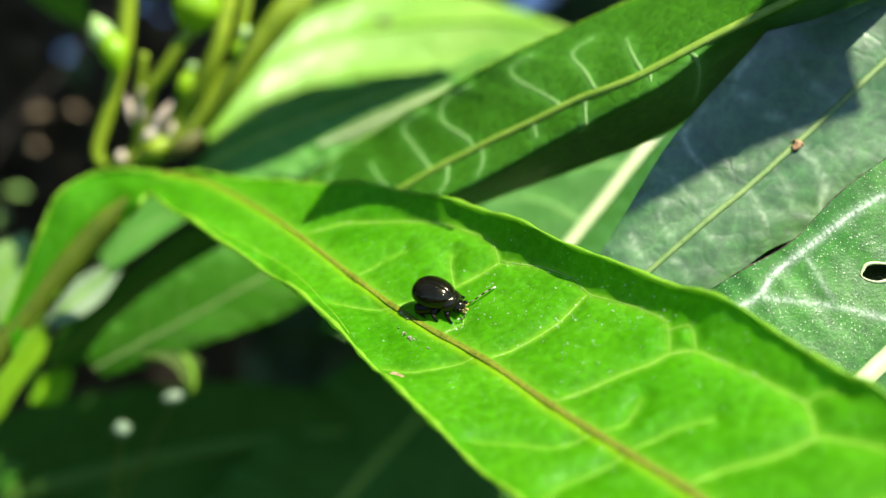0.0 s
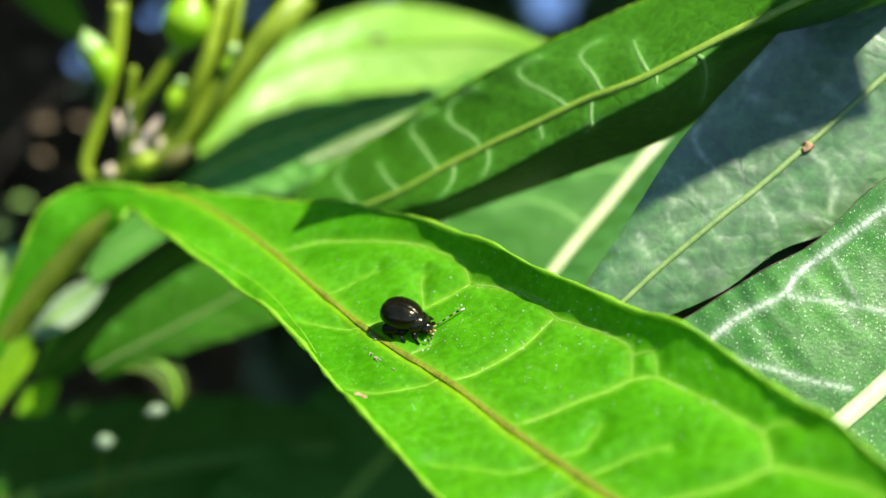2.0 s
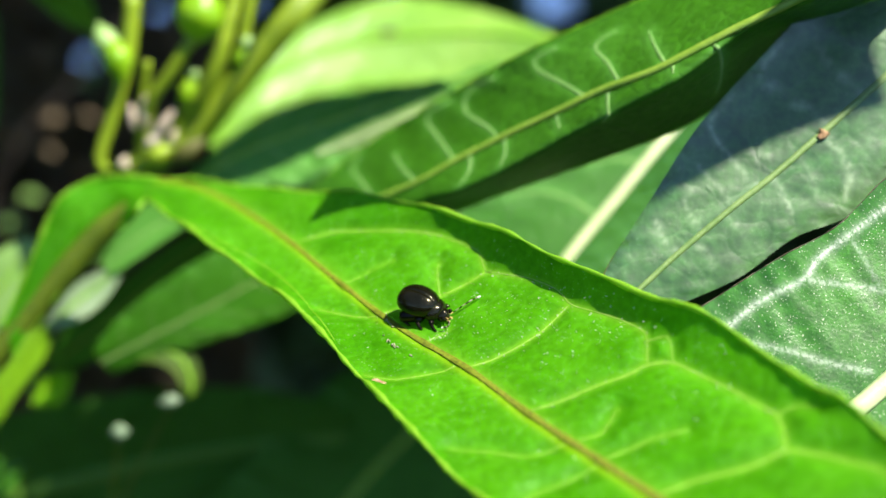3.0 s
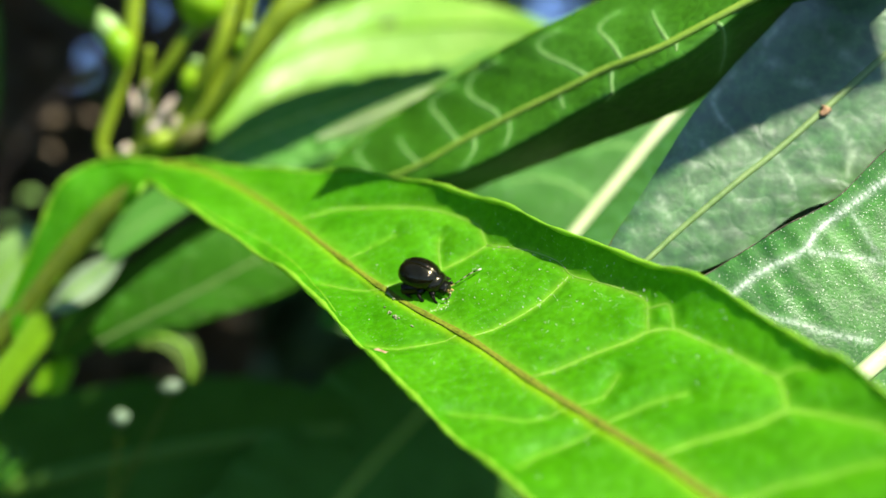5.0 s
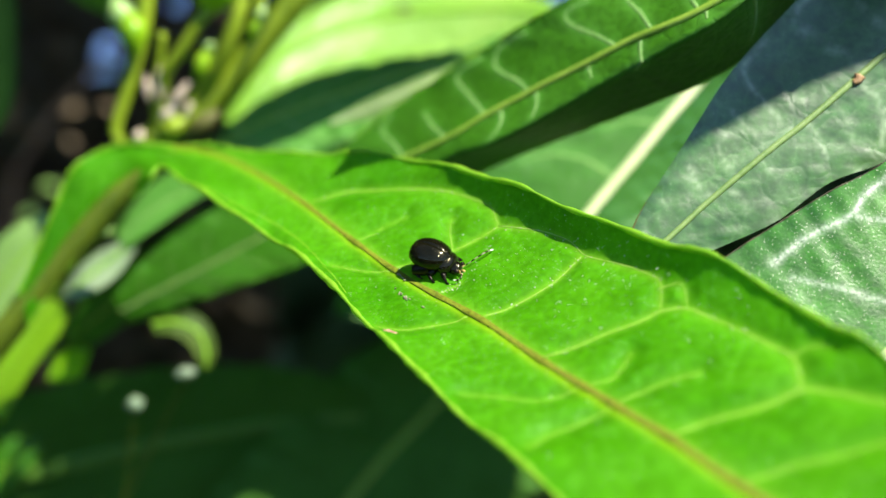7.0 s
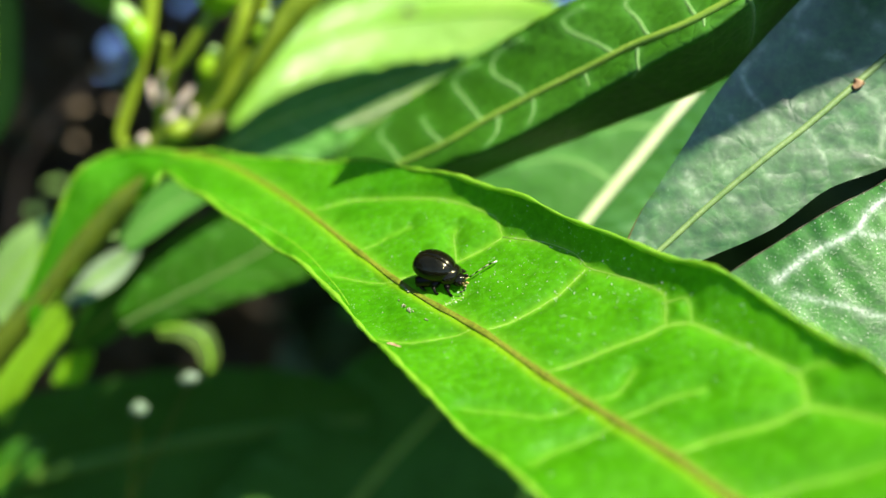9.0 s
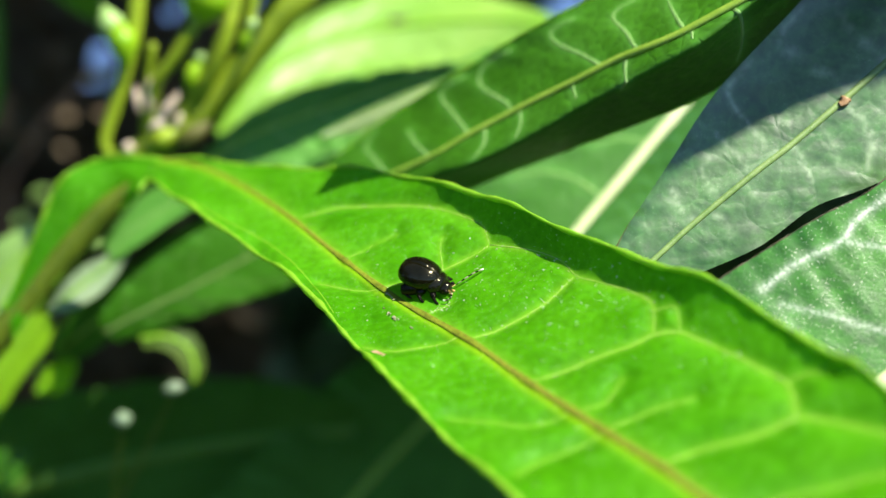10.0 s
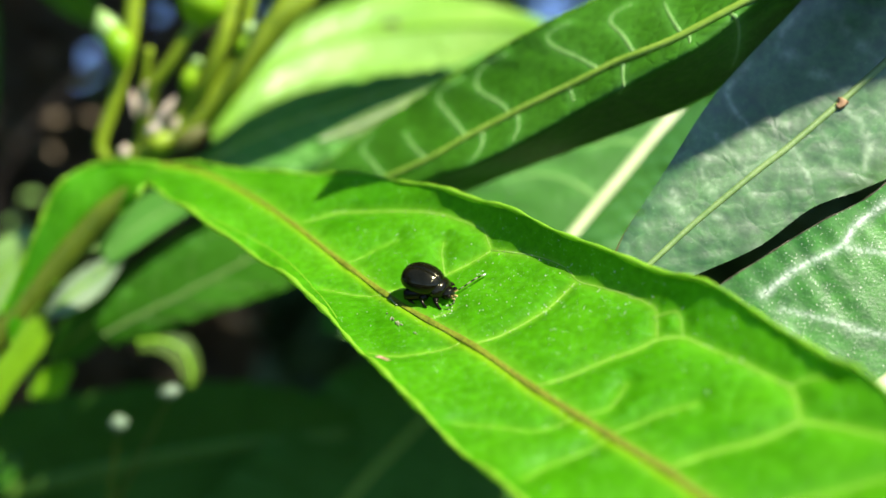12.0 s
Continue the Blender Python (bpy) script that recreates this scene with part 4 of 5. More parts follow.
LEAF["looped"] = build_leaf("leaf", "long green leaf with pale looped veins", BLADES["looped"], GREEN, GREEN_RIB, GREEN_VEIN, RIM, (1.1, 0.9), veins=VEINS["looped"], vein_width=0.4, vein_squash=0.2, vein_lift=0.0, halo=0.34, rib_path=VEINS["looped_rib"][0])
LEAF["dull"] = build_leaf("leaf", "dark dull leaf half in shade with sheen", BLADES["dull"], SHEENY, OLIVE_RIB, WHITISH_VEIN, None, (0.62, 0.42), veins=VEINS["dull"], vein_width=0.1, vein_squash=0.3, vein_lift=-0.02, halo=0.16, weights=[1, 0.9, 0.6, 0.8, 0.8, 0.5, 0.5, 0.6, 0.6, 0.25, 0.6, 0.4])
LEAF["dusty"] = build_leaf("leaf", "dusty dark glossy leaf with an eaten hole", BLADES["dusty"], DUSTY, PALE_RIB, WHITISH_VEIN, BROWN, (1.6, 1.4), veins=VEINS["dusty"], weights=[1, 0.6, 0.55, 0.3, 0.5], vein_width=0.12, vein_squash=0.3, vein_lift=-0.04, halo=0.17, rim_width=0.08,
                       size=(300, 170), hole=(0.213, -0.436, -19.1, 5.5, 35.8, 12.9))
LEAF["pale_rib"] = build_leaf("leaf", "green leaf with a broad whitish midrib", BLADES["pale_rib"], DULL, PALE_RIB, GREEN_VEIN, None, (1.1, 1.2), veins=VEINS["pale_rib"], vein_width=0.45, vein_squash=0.2)
LEAF["behind_stem"] = build_leaf("leaf", "green leaf behind the stem, gloss put into its pale colour", BLADES["behind_stem"], GLOSS_PALE, RIM, FRESH_VEIN, None, (1.2, 0.8), pairs=6)
LEAF["half_shaded"] = build_leaf("leaf", "shaded green leaf with a lit lower margin", BLADES["half_shaded"], SOFT, GREEN_RIB, GREEN_VEIN, None, (0.6, 0.5), pairs=6)
LEAF["drooping"] = build_leaf("leaf", "green drooping leaf with a ragged tip", BLADES["drooping"], GREEN, OLIVE_RIB, OLIVE_RIB, None, (0.4, 0.3), pairs=6, vein_width=0.08)
# Added strip; the gloss it imitates belongs to the leaf behind.
LEAF["cream"] = build_leaf("leaf", "added pale strip standing in for gloss on a leaf", BLADES["cream"], GLOSS_STRIP, PALE_RIB, PALE_RIB, None, (0.4, 0.3), size=(40, 16))
LEAF["low_pale"] = build_leaf("leaf", "pale green leaf low on the plant", BLADES["low_pale"], SOFT, GREEN_VEIN, GREEN_VEIN, None, (0.4, 0.3))
rib_on(BLADES["dull"], BLADES["dull"].raw(0.5, 0.0), LEAF["dull"], "blemish", [(0.366, 0.0), (0.374, 0.02), (0.382, 0.01)], 1.0, SCAR, lift=0.2, steps=10, label="small brown node on the midrib", squash=0.5)
LEAF["dark_strip"] = build_leaf("leaf", "dark green leaf turned from the sun", BLADES["dark_strip"], GREEN, GREEN_RIB, GREEN_VEIN, None, (0.5, 0.3))
rib_on(BLADES["behind_stem"], BLADES["behind_stem"].raw(0.5, 0.0), LEAF["behind_stem"], "blemish", [(0.53, -0.1), (0.547, -0.11), (0.56, -0.1)], 2.2, BROWN, lift=0.05, steps=8, label="small brown blemish", squash=0.1)
rib_on(BLADES["front"], BLADES["front"].raw(0.5, 0.0), LEAF["front"], "fold", [(0.65, -0.9), (0.586, -0.82), (0.526, -0.72), (0.486, -0.78), (0.464, -0.83), (0.43, -0.92)], 0.16, RIM, lift=0.0, steps=90, label="pale crease along the rolled margin", squash=0.3)
rib_on(BLADES["dull"], BLADES["dull"].raw(0.5, 0.0), LEAF["dull"], "withered_edge", [(0.96, -0.97), (0.87, -0.965), (0.77, -0.99)], 0.6, SHEATH, lift=-0.05, steps=20, taper=0.1, label="reddish withered edge", squash=0.12)
for key, label in (("whitish", "small leaf with a whitish highlight put into its colour"), ("lime_upright", "narrow yellow-green upright leaf"), ("curled", "small curled yellowing leaf"),
                   ("lime_small", "small bright green leaf"), ("at_stalk", "pale green leaf at the stalk"), ("small_low", "small bright green leaf"), ("hanging", "hanging leaf with shade put into its dark green colour"), ("behind_buds", "dim green leaf behind the buds")):
    LEAF[key] = build_leaf("leaf", label, BLADES[key], {"whitish": HIGHLIGHT_PALE, "at_stalk": PALE_LEAF, "small_low": GREEN, "curled": YELLOWING, "hanging": PAINTED_SHADE, "behind_buds": GREEN}.get(key, LIME), RIM, FRESH_VEIN, None, (0.6, 0.4), size=(24, 12))
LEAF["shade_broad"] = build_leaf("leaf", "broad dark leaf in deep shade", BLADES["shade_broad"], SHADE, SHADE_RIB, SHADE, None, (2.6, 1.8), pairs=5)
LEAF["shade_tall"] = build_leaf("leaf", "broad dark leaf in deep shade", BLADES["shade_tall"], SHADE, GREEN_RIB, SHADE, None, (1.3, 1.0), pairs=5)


def overhang(label, rails, shift, key, stalk=None):
    """A leaf above, out of sight, that throws its shade on the ones below; stalk is the way of its petiole."""
    moved = tuple([tuple(np.array(p) + shift) for p in rail] for rail in rails)
    blade = Blade(moved, (0.02, 0.02), 0.0, 3.3, 0.04)
    LEAF[key] = build_leaf("overhanging_leaf", label, blade, GREEN, GREEN_RIB, GREEN_VEIN, None, (0.8, 0.5), pairs=5)
    if stalk:
        verts, faces = tube_mesh(metres(spline(stalk, np.linspace(0, 1, 20)) - blade.raw(0.5, 0.0)), metres(np.linspace(0.5, 0.3, 20)), 8)
        link_mesh("stalk", verts, faces, STEM, LEAF[key], "short green leaf stalk")


overhang("green leaf higher on the same shoot", RAILS["above_dull"], 50 * np.array(SUN), "above_dull")
overhang("green leaf above the flower stem", RAILS["above_stem"], np.zeros(3), "above_stem", [(-13.0, 47.4, 28.6), (-12.0, 43.0, 36.0), (-9.4, 37.0, 41.5), (-6.8, 31.0, 43.9)])
overhang("small green leaf higher on the shoot", RAILS["above_front"], np.zeros(3), "above_front")
# Added where the sunlit leaf hides it, to keep sun off lower leaves.
overhang("added leaf hidden behind the sunlit one to shade lower leaves", RAILS["behind_front"], np.zeros(3), "behind_front")


def petiole():
    pts = spline([(-28.9, 30.2, 7.0), (-30.7, 30.6, 5.6), (-33.7, 31.2, 3.1), (-37.3, 31.4, -0.7), (-41.8, 31.6, -6.0), (-47.1, 31.7, -12.1), (-60, 34, -28), (-74, 47, -48), (-82, 60, -66)], np.linspace(0, 1, 30))
    anchor = BLADES["front"].raw(0.5, 0.0)
    verts, faces = tube_mesh(metres(pts - anchor), metres(np.concatenate([np.linspace(0.3, 1.35, 8), np.linspace(1.4, 1.7, 22)])), 12)
    link_mesh("petiole", verts, faces, OLIVE, LEAF["front"], "olive green leaf stalk")


petiole()


def oval(bm, centre, axis, length, width, sides=16, rings=10, power=1.0):
    """An egg along axis, wider towards its start."""
    z = Vector(axis).normalized()
    x = z.orthogonal().normalized()
    y = z.cross(x)
    rows = []
    for i in range(rings + 1):
        f = i / rings
        r = width / 2 * math.sin(math.pi * f ** power)
        rows.append([bm.verts.new(Vector(centre) + z * (f - 0.5) * length + (x * math.cos(a) + y * math.sin(a)) * max(r, 1e-6)) for a in (2 * math.pi * k / sides for k in range(sides))])
    for a, b in zip(rows, rows[1:]):
        for k in range(sides):
            bm.faces.new((a[k], a[(k + 1) % sides], b[(k + 1) % sides], b[k]))


def flower_stem():
    base = Vector((-36.5, 49.9, 8.3))
    thing = tagged(new("flower_stem"), "green branching stem with round unopened buds", "plant stem")
    thing.matrix_world = Matrix.Translation(mm(base))

    def tube(name, pts, r0, r1, material, label=""):
        p = spline(np.array(pts) - np.array(base), np.linspace(0, 1, 20))
        verts, faces = tube_mesh(metres(p), metres(np.linspace(r0, r1, 20)), 10)
        return link_mesh(name, verts, faces, material, thing, label)

    tube("stem", [(-13, 47.3, 29), (-20.5, 47.6, 20.5), (-24.7, 47.8, 15.3), (-28.2, 48.3, 11.4), (-33.1, 48.9, 8.8), (-37.9, 50.6, 6.6), (-40.6, 51.9, 1.0), (-45.3, 54.0, -5.6), (-50.9, 56.0, -13.1), (-59.9, 58.5, -24.0), (-80, 60, -60)], 1.75, 1.5, STEM)
    tube("stem", [(-79.5, 60, -59), (-90, 62, -110), (-102, 66, -400), (-108, 70, -905)], 1.6, 3.2, STEM, "lower stalk rising from the ground")
    tube("pedicel", [(-34.1, 47.3, 27.9), (-34.3, 47.3, 25.0), (-34.8, 47.3, 21.2), (-35.8, 47.3, 17.6), (-36.9, 47.3, 14.0), (-38.0, 47.3, 11.1), (-38.5, 47.3, 9.1), (-37.9, 47.3, 7.7)], 1.0, 0.62, PEDICEL)
    tube("pedicel", [(-26.1, 45, 23.6), (-27.8, 44.7, 21.7), (-29.9, 45.3, 18.6), (-32, 45.9, 16), (-33.2, 47.5, 12), (-34, 48.5, 9)], 0.75, 0.7, PEDICEL)
    tube("pedicel", [(-21.7, 45.5, 29), (-23.6, 44.7, 21.7), (-26.2, 46, 16.6), (-28.6, 47.6, 13.4), (-30.8, 48.2, 9.7)], 0.8, 1.3, PEDICEL)
    tube("pedicel", [(-32.4, 46.5, 20.5), (-33, 47.1, 17.3), (-33.6, 47.6, 13.4), (-34, 48.4, 9)], 0.5, 0.6, PEDICEL)
    tube("pedicel", [(-20.2, 46.5, 29), (-21.7, 46.7, 21.8), (-23.2, 47.3, 17)], 0.7, 0.7, PEDICEL)
    tube("pedicel", [(-35.2, 48.6, 6.4), (-36.5, 47.1, 2.8), (-37.5, 45.8, 1.0), (-38.5, 44.6, -0.5), (-39.4, 44.4, -1.7)], 0.7, 0.6, OLIVE)
    for centre, axis, length, width in (((-25.8, 45.2, 26.0), (0.3, 0, 1), 7.5, 5.6), ((-35.5, 45.6, 20.4), (0.2, -0.1, -1), 5.4, 3.2),
                                        ((-27.7, 46.1, 17.2), (0.35, 0, 1), 4.8, 2.1), ((-21.6, 46.6, 21.0), (0.4, 0, 1), 4.2, 1.9)):
        bm = bmesh.new()
        oval(bm, metres(np.array(centre) - np.array(base)), axis, length * 0.001, width * 0.001, power=0.85)
        part("bud", bm, BUD, thing, "smooth oval green bud")
    for centre, axis, length, width in (((-27.0, 46.0, 19.0), (0.3, 0, 1), 1.6, 1.5), ((-21.0, 46.5, 22.6), (0.3, 0, 1), 2.2, 1.7), ((-37.1, 46.8, 22.4), (0.35, 0, -0.9), 5.4, 3.2), ((-39.4, 44.2, -1.9), (-0.6, 0, -0.8), 2.6, 2.1)):
        bm = bmesh.new()
        oval(bm, metres(np.array(centre) - np.array(base)), axis, length * 0.001, width * 0.001, 12, 8)
        part("bud_tip", bm, PALE_BUD, thing, "pale tip of an opening bud")
    bm = bmesh.new()
    oval(bm, metres(np.array((-31.7, 46.8, 9.7)) - np.array(base)), (1, 0, 0.6), 0.0042, 0.0023, 12, 8)
    part("young_bud", bm, PEDICEL, thing, "small yellowish green bud at the fork")
    for centre, axis, length, width in (((-32.8, 46.4, 14.6), (0.02, 0, 1), 4.4, 1.35), ((-30.7, 46.2, 13.3), (0.62, 0, 0.8), 5.2, 1.1), ((-32.1, 46.4, 11.3), (0.7, 0, 0.5), 2.8, 1.3), ((-34.4, 46.6, 14.2), (-0.1, 0, 1), 3.4, 0.9), ((-29.8, 46.8, 11.8), (0.4, 0, 1), 2.6, 0.9), ((-35.8, 47.6, 8.6), (0.2, 0, 1), 1.8, 1.3)):
        bm = bmesh.new()
        oval(bm, metres(np.array(centre) - np.array(base)), axis, length * 0.001, width * 0.001, 10, 8)
        part("bract", bm, SCALE_PINK, thing, "dry cream-coloured bract")
    for centre, axis, length, width in (((-28.2, 46.9, 10.1), (1, 0, 0.75), 5.6, 2.4), ((-34.7, 48.5, 7.4), (1, 0, 0.2), 5.0, 1.6)):
        bm = bmesh.new()
        oval(bm, metres(np.array(centre) - np.array(base)), axis, length * 0.001, width * 0.001, 10, 8)
        part("sheath", bm, SHEATH, thing, "brownish sheath at the fork")


flower_stem()


def background_twig():
    """Thin bare twig, added well back; tan and pale leaves mimic sunlit spots."""
    base = np.array((-100.0, 168.0, -60.0))
    thing = tagged(new("twig"), "added thin bare twig with tan and pale leaves", "twig")
    thing.matrix_world = Matrix.Translation(mm(base))
    pts = [(-108, 170, -900), (-106, 169, -500), (-103, 168, -120), (-98, 167, -20), (-90, 166, 2), (-80, 167, 14), (-66, 168, 30)]
    verts, faces = tube_mesh(metres(spline(pts, np.linspace(0, 1, 60)) - base), metres(np.linspace(0.8, 0.2, 60)), 7)
    link_mesh("stem", verts, faces, BARK, thing)
    rnd = random.Random(3)
    for p, size, skin, label in (((-87.2, 164, -8), 5.0, PALE_LEAF, "pale green leaf"), ((-82.4, 166, 8.8), 5.0, TAN, "tan leaf standing in for a sunlit spot"), ((-74.6, 166, 9), 4.5, TAN, "tan leaf standing in for a sunlit spot"),
                                 ((-84, 168, 1.5), 4.0, TAN, "tan leaf standing in for a sunlit spot"), ((-92, 166, -14), 4.0, PALE_LEAF, "pale green leaf")):
        n, k = 9, 5
        turn = Euler((rnd.uniform(0.2, 0.9), rnd.uniform(-0.4, 0.4), rnd.uniform(-0.6, 0.6))).to_matrix()
        v = []
        for i in range(n):
            for j in range(k):
                f, g = i / (n - 1), j / (k - 1) * 2 - 1
                w = math.sin(math.pi * min(1, 0.06 + 0.94 * f)) ** 0.8 * 0.32
                q = turn @ Vector(((f - 0.5) * size, g * w * size, size * (0.25 * g * g * w - 0.5 * (f - 0.5) ** 2)))
                v.append((np.array(p) + np.array(q) - base) * 0.001)
        link_mesh("spot_leaf", v, [(i * k + j, i * k + j + 1, (i + 1) * k + j + 1, (i + 1) * k + j) for i in range(n - 1) for j in range(k - 1)], skin, thing, label)


background_twig()
leaf_screen()


def glint_stalk():
    """Added thin stalk rising from below; two pale ovals stand in for sun glints."""
    base = np.array((-48.0, 58.0, -62.0))
    thing = tagged(new("glint_stalk"), "added thin stalk with two pale ovals for sun glints", "flower")
    thing.matrix_world = Matrix.Translation(mm(base))
    for path in ([(-70, 80, -900), (-60, 70, -300), (-48, 58, -62), (-41, 50, -42), (-35.5, 40.6, -22.3)], [(-43, 54, -42), (-35, 47, -28), (-29.6, 41.1, -18.6)]):
        verts, faces = tube_mesh(metres(spline(path, np.linspace(0, 1, 40)) - base), metres(np.linspace(0.3, 0.12, 40)), 7)
        link_mesh("stalk", verts, faces, OLIVE, thing)
    for centre, axis, length, width in (((-35.5, 40.6, -21.8), (1, 0.2, 0.2), 2.3, 1.9), ((-29.6, 41.1, -18.2), (1, 0.1, 0.25), 3.0, 1.5)):
        bm = bmesh.new()
        oval(bm, metres(np.array(centre) - base), axis, length * 0.001, width * 0.001, 10, 8)
        part("glint_oval", bm, GLINT_PALE, thing, "pale oval standing in for a sun glint")


glint_stalk()


# ---- the beetle ----
def beetle():
    b = BLADES["front"]
    s0, v0 = 0.4045, 0.197
    foot, up = b.raw(s0, v0), b.normal(s0, v0)
    across, along = b.raw(s0, v0 + 0.1) - foot, b.raw(s0 - 0.02, v0) - foot
    ahead = 0.4 * across / np.linalg.norm(across) + 0.9 * along / np.linalg.norm(along)
    ahead -= up * (ahead @ up)
    ahead /= np.linalg.norm(ahead)
    left = np.cross(up, ahead)
    thing = tagged(new("beetle"), "tiny shiny black leaf beetle with banded antennae", "beetle")
    turn = Matrix([[*c] for c in zip(ahead, left, up)]).to_4x4()
    thing.matrix_world = Matrix.Translation(mm(foot + 0.08 * up)) @ turn @ Matrix.Rotation(radians(13), 4, "Y") @ Matrix.Scale(1.2, 4)

    def dome(name, cx, cz, rx, ry, top, bottom, side, material, taper=0.0, label=""):
        """Half or whole egg-shaped shell; side 1 or -1 for one wing case, 0 for a whole body part."""
        n, k = 28, 20
        verts, faces = [], []
        for i in range(n + 1):
            f = i / n
            u = -math.cos(math.pi * f)
            r = math.sin(math.pi * f) ** 0.85 * (1 + taper * u)
            for j in range(k + 1):
                g = j / k
                a = {1: math.pi * 0.5 * (1 - g) - 0.35 * g, -1: math.pi * 0.5 * (1 + g) + 0.35 * g, 0: 2 * math.pi * g}[side]
                h = top if math.sin(a) > 0 else bottom
                y, z = ry * r * math.cos(a), h * r * math.sin(a)
                if side:
                    z -= 0.05 * math.exp(-(y / 0.05) ** 2)
                verts.append((cx + rx * u, y, cz + z))
        for i in range(n):
            for j in range(k):
                q = i * (k + 1) + j
                faces.append((q, q + 1, q + k + 2, q + k + 1))
        return link_mesh(name, metres(verts), faces, material, thing, label)

    for side in (1, -1):
        case = dome("elytron", -0.3, 0.84, 1.5, 1.26, 1.0, 0.26, side, BLACK, -0.05)
        case.rotation_euler = (0, 0.06, 0)
    dome("abdomen", -0.25, 0.68, 1.45, 1.12, 0.5, 0.6, 0, BLACK_LEG)
    dome("pronotum", 1.0, 0.6, 0.6, 0.95, 0.66, 0.42, 0, BLACK, -0.1)
    dome("head", 1.58, 0.42, 0.42, 0.55, 0.44, 0.36, 0, BLACK)
    for side in (-1, 1):
        dome_eye = dome("eye", 1.88, 0.56, 0.14, 0.14, 0.16, 0.16, 0, BLACK_LEG)
        dome_eye.location = (0, side * 0.00042, 0)
        dome("palp", 2.08, 0.22, 0.13, 0.09, 0.1, 0.1, 0, YELLOW).location = (0, side * 0.00016, 0)
    paths = {1: [(1.95, 0.2, 0.5), (2.2, 0.5, 0.6), (2.55, 1.1, 0.8), (2.85, 1.8, 0.85), (3.05, 2.4, 0.7)],
             -1: [(1.95, -0.2, 0.5), (2.2, -0.3, 0.5), (2.35, -0.55, 0.36), (2.2, -0.8, 0.25), (1.95, -0.9, 0.2)]}
    for side, path in paths.items():
        antenna = None
        at = spline(path, np.linspace(0, 1, 12))
        for k in range(11):
            a, c = at[k], at[k + 1]
            f = np.linspace(0, 1, 8)[:, None]
            pts = a + (c - a) * f * 0.98
            radii = 0.00075 * (0.03 + 0.018 * np.sin(np.linspace(0.2, 2.8, 8)) + 0.003 * k)
            verts, faces = tube_mesh(metres(pts), radii, 8)
            tip = HAIR if k == 10 else (DIM_RING if k in (3, 5, 7, 9) else YELLOW if k < 2 else BLACK_LEG)
            if antenna is None:
                antenna = link_mesh("antenna", verts, faces, YELLOW, thing, "thin banded antenna")
            else:
                link_mesh("segment", verts, faces, tip, antenna)
    stances = (((0.95, 0.5, 0.42), (1.25, 1.0, 0.3), (1.5, 1.12, 0.05), (1.72, 1.2, 0.05), 0.2), ((0.35, 0.6, 0.4), (0.25, 1.2, 0.28), (0.55, 1.38, 0.05), (0.8, 1.45, 0.05), 0.26),
               ((0.1, 0.65, 0.4), (-1.0, 1.25, 0.26), (-0.5, 1.42, 0.06), (-0.1, 1.5, 0.05), 0.42))
    for side in (-1, 1):
        for hip, knee, ankle, toe, thick in stances:
            leg = None
            for name, p, q, r0, r1 in (("leg", hip, knee, thick, thick * 0.8), ("tibia", knee, ankle, 0.12, 0.08), ("tarsus", ankle, toe, 0.09, 0.06)):
                f = np.linspace(0, 1, 9)
                pts = np.array([np.array(p) + (np.array(q) - np.array(p)) * g for g in f]) * (1, side, 1)
                swell = 1 + (0.25 if name == "leg" else 0.1) * np.sin(math.pi * f)
                verts, faces = tube_mesh(metres(pts), 0.001 * np.linspace(r0, r1, 9) * swell, 10)
                ob = link_mesh(name, verts, faces, BLACK_LEG, leg or thing)
                leg = leg or ob


beetle()


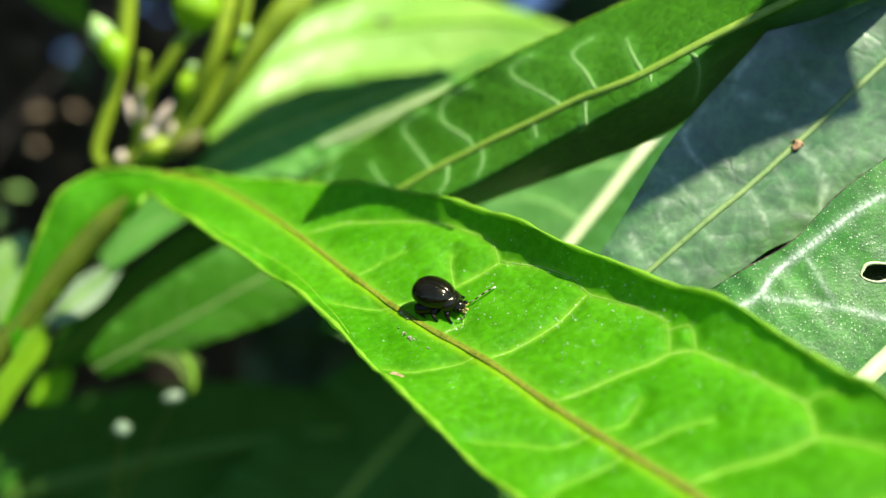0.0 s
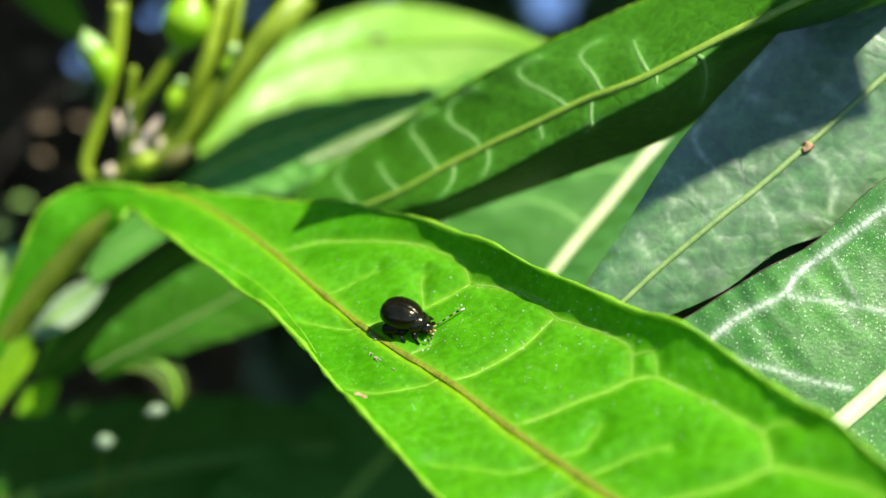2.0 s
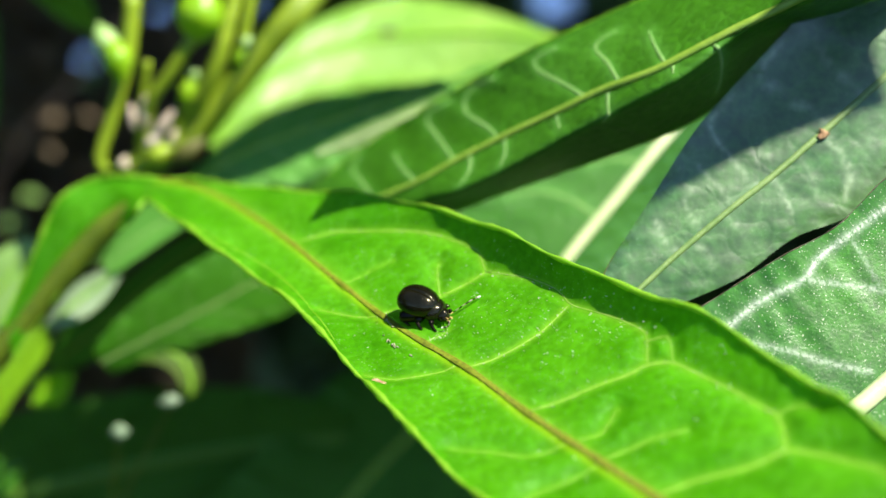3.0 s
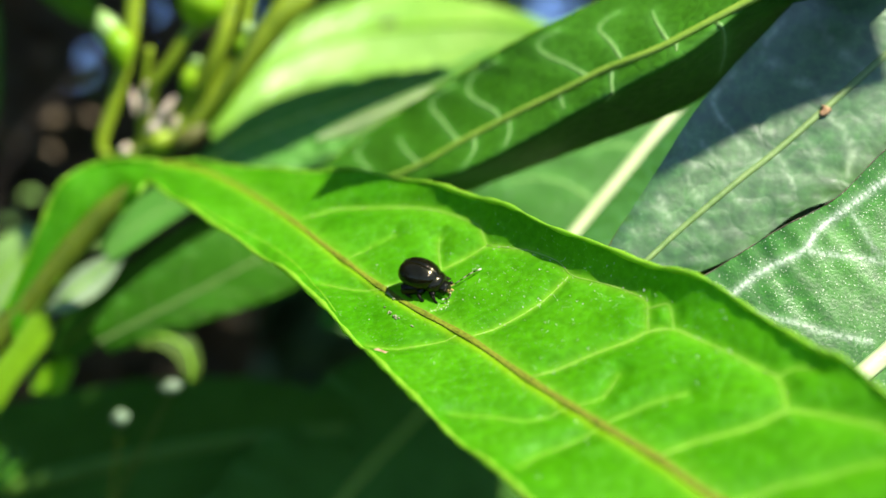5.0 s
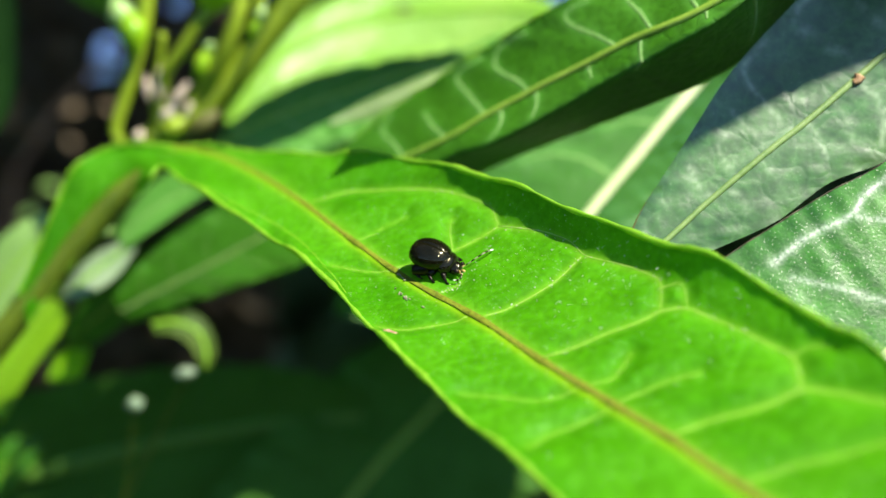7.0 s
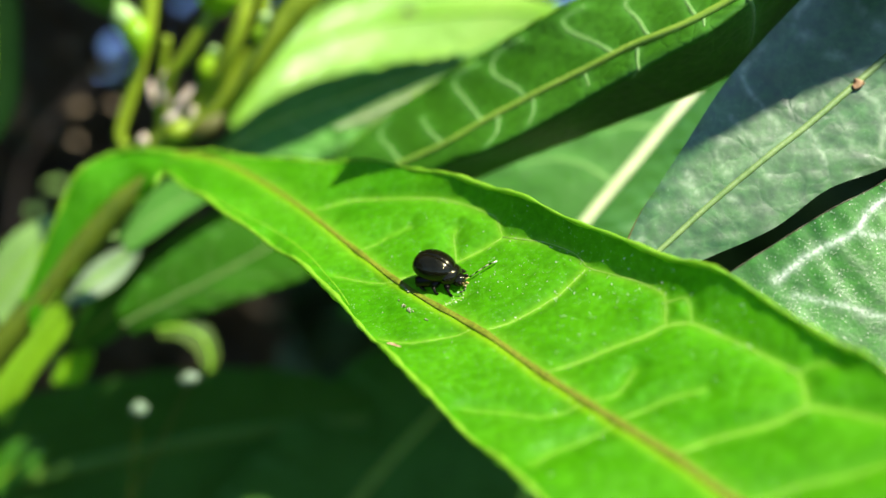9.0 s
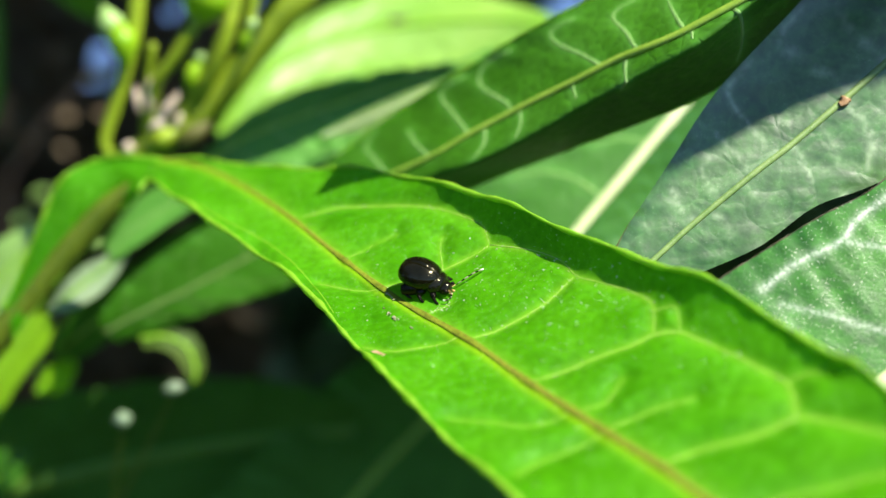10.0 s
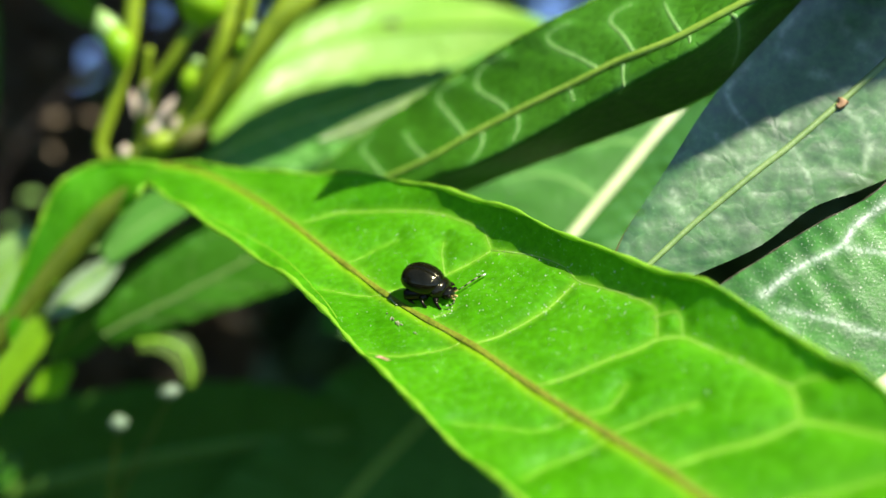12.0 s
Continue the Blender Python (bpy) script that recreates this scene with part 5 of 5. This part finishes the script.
def dust_specks():
    """Pale grains and short hairs scattered over the sunlit leaf."""
    rnd, b = random.Random(5), BLADES["front"]
    anchor = b.raw(0.5, 0.0)
    verts, faces = [], []
    tracks = [q for path in VEINS["front"][:6] for q in spline(path, np.linspace(0, 1, 40)).tolist()]
    for k in range(390):
        s = rnd.gauss(0.36, 0.07) if k % 6 else rnd.uniform(0.12, 0.6)
        v = rnd.uniform(0.25, 0.97) if k % 6 else rnd.uniform(-0.8, 0.97)
        if k % 3 == 1:
            s, v = rnd.choice(tracks)
            s, v = s + rnd.gauss(0, 0.002), v + rnd.gauss(0, 0.012)
        if not 0.08 < s < 0.64:
            continue
        p = b.point(np.array(s), np.array(v), 0.02)
        r = rnd.choice((0.02, 0.03, 0.04, 0.055))
        q = len(verts)
        for d in ((1, 0, 0), (-1, 0, 0), (0, 1, 0), (0, -1, 0), (0, 0, 1), (0, 0, -1)):
            verts.append((p - anchor + np.array(d) * r * rnd.uniform(0.7, 1.4)) * 0.001)
        faces += [(q + a, q + c, q + e) for a, c, e in ((0, 2, 4), (2, 1, 4), (1, 3, 4), (3, 0, 4), (2, 0, 5), (1, 2, 5), (3, 1, 5), (0, 3, 5))]
    tagged(link_mesh("dust", verts, faces, HAIR, LEAF["front"], "scattered pale dust grains"), kind="stuff")
    scrap = tagged(new("crumbs"), "tiny pale crumbs of plant debris on the leaf", "debris")
    at = b.raw(0.39, -0.3)
    scrap.matrix_world = Matrix.Translation(mm(at))
    for k in range(11):
        p = b.point(np.array(0.392 + rnd.gauss(0, 0.006)), np.array(-0.30 + rnd.gauss(0, 0.02)), 0.05)
        bm = bmesh.new()
        oval(bm, metres(p - at), (rnd.uniform(-1, 1), rnd.uniform(-1, 1), 0.3), 0.0004 * rnd.uniform(0.5, 1.5), 0.00014, 7, 5)
        part("crumb", bm, CRUMB, scrap)
    for k in range(4):
        p = b.point(np.array(0.402 + 0.003 * k), np.array(-0.06 + 0.01 * k), 0.08)
        bm = bmesh.new()
        oval(bm, metres(p - at), (rnd.uniform(-1, 1), rnd.uniform(-1, 1), 0.3), 0.0004, 0.00016, 7, 5)
        part("crumb", bm, CRUMB, scrap)
    scar = rib_on(b, anchor, LEAF["front"], "scar", [(0.374, -0.87), (0.368, -0.84), (0.362, -0.82)], 0.8, PINK_SCAR, lift=0.0, steps=12, label="small pinkish scar", squash=0.12)


dust_specks()


def motions():
    SWAY = {}
    SWAY["looped"] = [(0.0, -3.27, -0.24, -1.82), (0.5, -3.23, -0.21, -1.74), (1.0, -3.14, -0.21, -1.70), (1.5, -2.95, -0.17, -1.56), (2.0, -0.65, 0.01, 0.04), (2.5, -0.43, 0.04, 0.29), (2.7, -0.42, 0.00, 0.02), (4.5, -0.13, 0.06, 0.39), (5.0, -0.05, -0.03, -0.18), (5.5, 0.00, -0.00, -0.00), (6.0, 0.43, -0.00, -0.00), (6.5, 1.62, 0.15, 0.87), (7.0, 1.21, 0.12, 0.65), (7.5, 0.75, 0.12, 0.71), (7.7, 0.91, 0.13, 0.76), (9.3, 0.45, 0.14, 0.84), (9.5, 0.62, 0.14, 0.89), (10.0, 0.41, 0.05, 0.31), (10.5, -0.24, 0.06, 0.44), (11.0, 0.37, 0.11, 0.71), (11.5, 0.45, 0.09, 0.60), (12.0, 0.25, 0.08, 0.57)]
    SWAY["pale_rib"] = [(0.0, -2.02, -0.24, -1.82), (0.5, -1.98, -0.21, -1.74), (1.0, -1.94, -0.21, -1.7), (1.5, -1.8, -0.17, -1.56), (2.0, 0.15, 0.01, 0.04), (2.5, 0.32, 0.04, 0.29), (2.7, 0.28, 0.0, 0.02), (4.5, 0.17, 0.06, 0.39), (5.0, 0.1, -0.03, -0.18), (5.5, 0.0, -0.0, -0.0), (6.0, -0.07, -0.0, -0.0), (6.5, 0.82, 0.15, 0.87), (7.0, 0.41, 0.12, 0.65), (7.5, -0.05, 0.12, 0.71), (7.7, 0.11, 0.13, 0.76), (9.3, -0.35, 0.14, 0.84), (9.5, -0.18, 0.14, 0.89), (10.0, -0.29, 0.05, 0.31), (10.5, -0.89, 0.06, 0.44), (11.0, -0.23, 0.11, 0.71), (11.5, -0.1, 0.09, 0.6), (12.0, -0.3, 0.08, 0.57)]
    SWAY["dull"] = [(0.0, -3.68, -0.27, -2.08), (0.5, -3.57, -0.26, -2.09), (1.0, -3.51, -0.23, -1.91), (1.5, -3.26, -0.22, -1.98), (2.0, -0.72, -0.01, -0.09), (2.5, -0.49, 0.03, 0.23), (2.7, -0.47, 0.00, 0.01), (4.5, -0.12, 0.04, 0.25), (5.0, -0.13, -0.02, -0.11), (5.5, 0.00, -0.00, -0.00), (6.0, 0.38, -0.00, -0.02), (6.5, 1.59, 0.15, 0.93), (7.0, 1.10, 0.12, 0.68), (7.5, 0.51, 0.16, 0.99), (7.7, 0.70, 0.17, 1.01), (9.5, 0.39, 0.16, 1.12), (10.0, 0.17, 0.05, 0.33), (10.5, -0.64, 0.12, 0.86), (11.0, 0.18, 0.11, 0.75), (11.5, 0.28, 0.11, 0.77), (12.0, 0.19, 0.10, 0.75)]
    SWAY["dusty"] = [(0.0, -5.08, -0.29, -2.29), (0.5, -5.04, -0.27, -2.35), (1.0, -5.06, -0.26, -2.28), (1.5, -4.95, -0.23, -2.31), (2.0, -0.78, -0.02, -0.13), (2.5, -0.19, 0.01, 0.09), (2.7, -0.18, 0.01, 0.08), (4.5, 0.03, 0.00, 0.00), (5.0, -0.12, -0.00, -0.00), (5.5, 0.00, -0.00, -0.00), (6.0, 0.11, 0.00, 0.02), (6.5, 2.18, 0.18, 1.05), (7.0, 2.12, 0.19, 1.04), (7.5, 1.94, 0.21, 1.13), (7.7, 2.03, 0.22, 1.14), (9.3, 1.80, 0.16, 0.74), (9.5, 1.66, 0.16, 0.94), (10.0, 1.65, 0.13, 0.73), (10.5, 1.37, 0.16, 0.94), (11.0, 1.75, 0.14, 0.84), (11.5, 1.77, 0.13, 0.85), (12.0, 1.70, 0.11, 0.75)]
    SWAY["drooping"] = [(0.0, -0.78, -0.46, -2.97), (0.5, -0.87, -0.48, -3.10), (1.0, -0.94, -0.50, -3.24), (1.5, -0.82, -0.43, -2.83), (2.0, 0.89, -0.24, -1.63), (2.5, 0.51, -0.30, -1.99), (5.0, -0.29, -0.18, -1.31), (5.5, 0.00, -0.00, -0.00), (6.0, -0.17, 0.03, 0.21), (6.5, 0.37, 0.04, 0.23), (7.0, 0.55, 0.11, 0.66), (7.5, -0.04, -0.05, -0.35), (9.5, 0.42, -0.02, -0.23), (10.0, 0.20, -0.01, -0.10), (10.5, -0.12, -0.15, -0.98), (11.0, 0.05, -0.01, -0.05), (11.5, 0.01, -0.12, -0.82), (12.0, 0.33, -0.00, -0.04)]
    for key, source in (("looped", "looped"), ("dull", "dull"), ("dusty", "dusty"), ("pale_rib", "pale_rib"), ("drooping", "drooping"), ("above_dull", "looped"), ("above_front", "looped")):
        rest = LEAF[key].matrix_world.copy()
        size = 0.0005 if key == "above_front" else 0.001
        walk(LEAF[key], [(t, Matrix.Translation((x * size, y * size, z * size)) @ rest) for t, x, y, z in SWAY[source]])


motions()
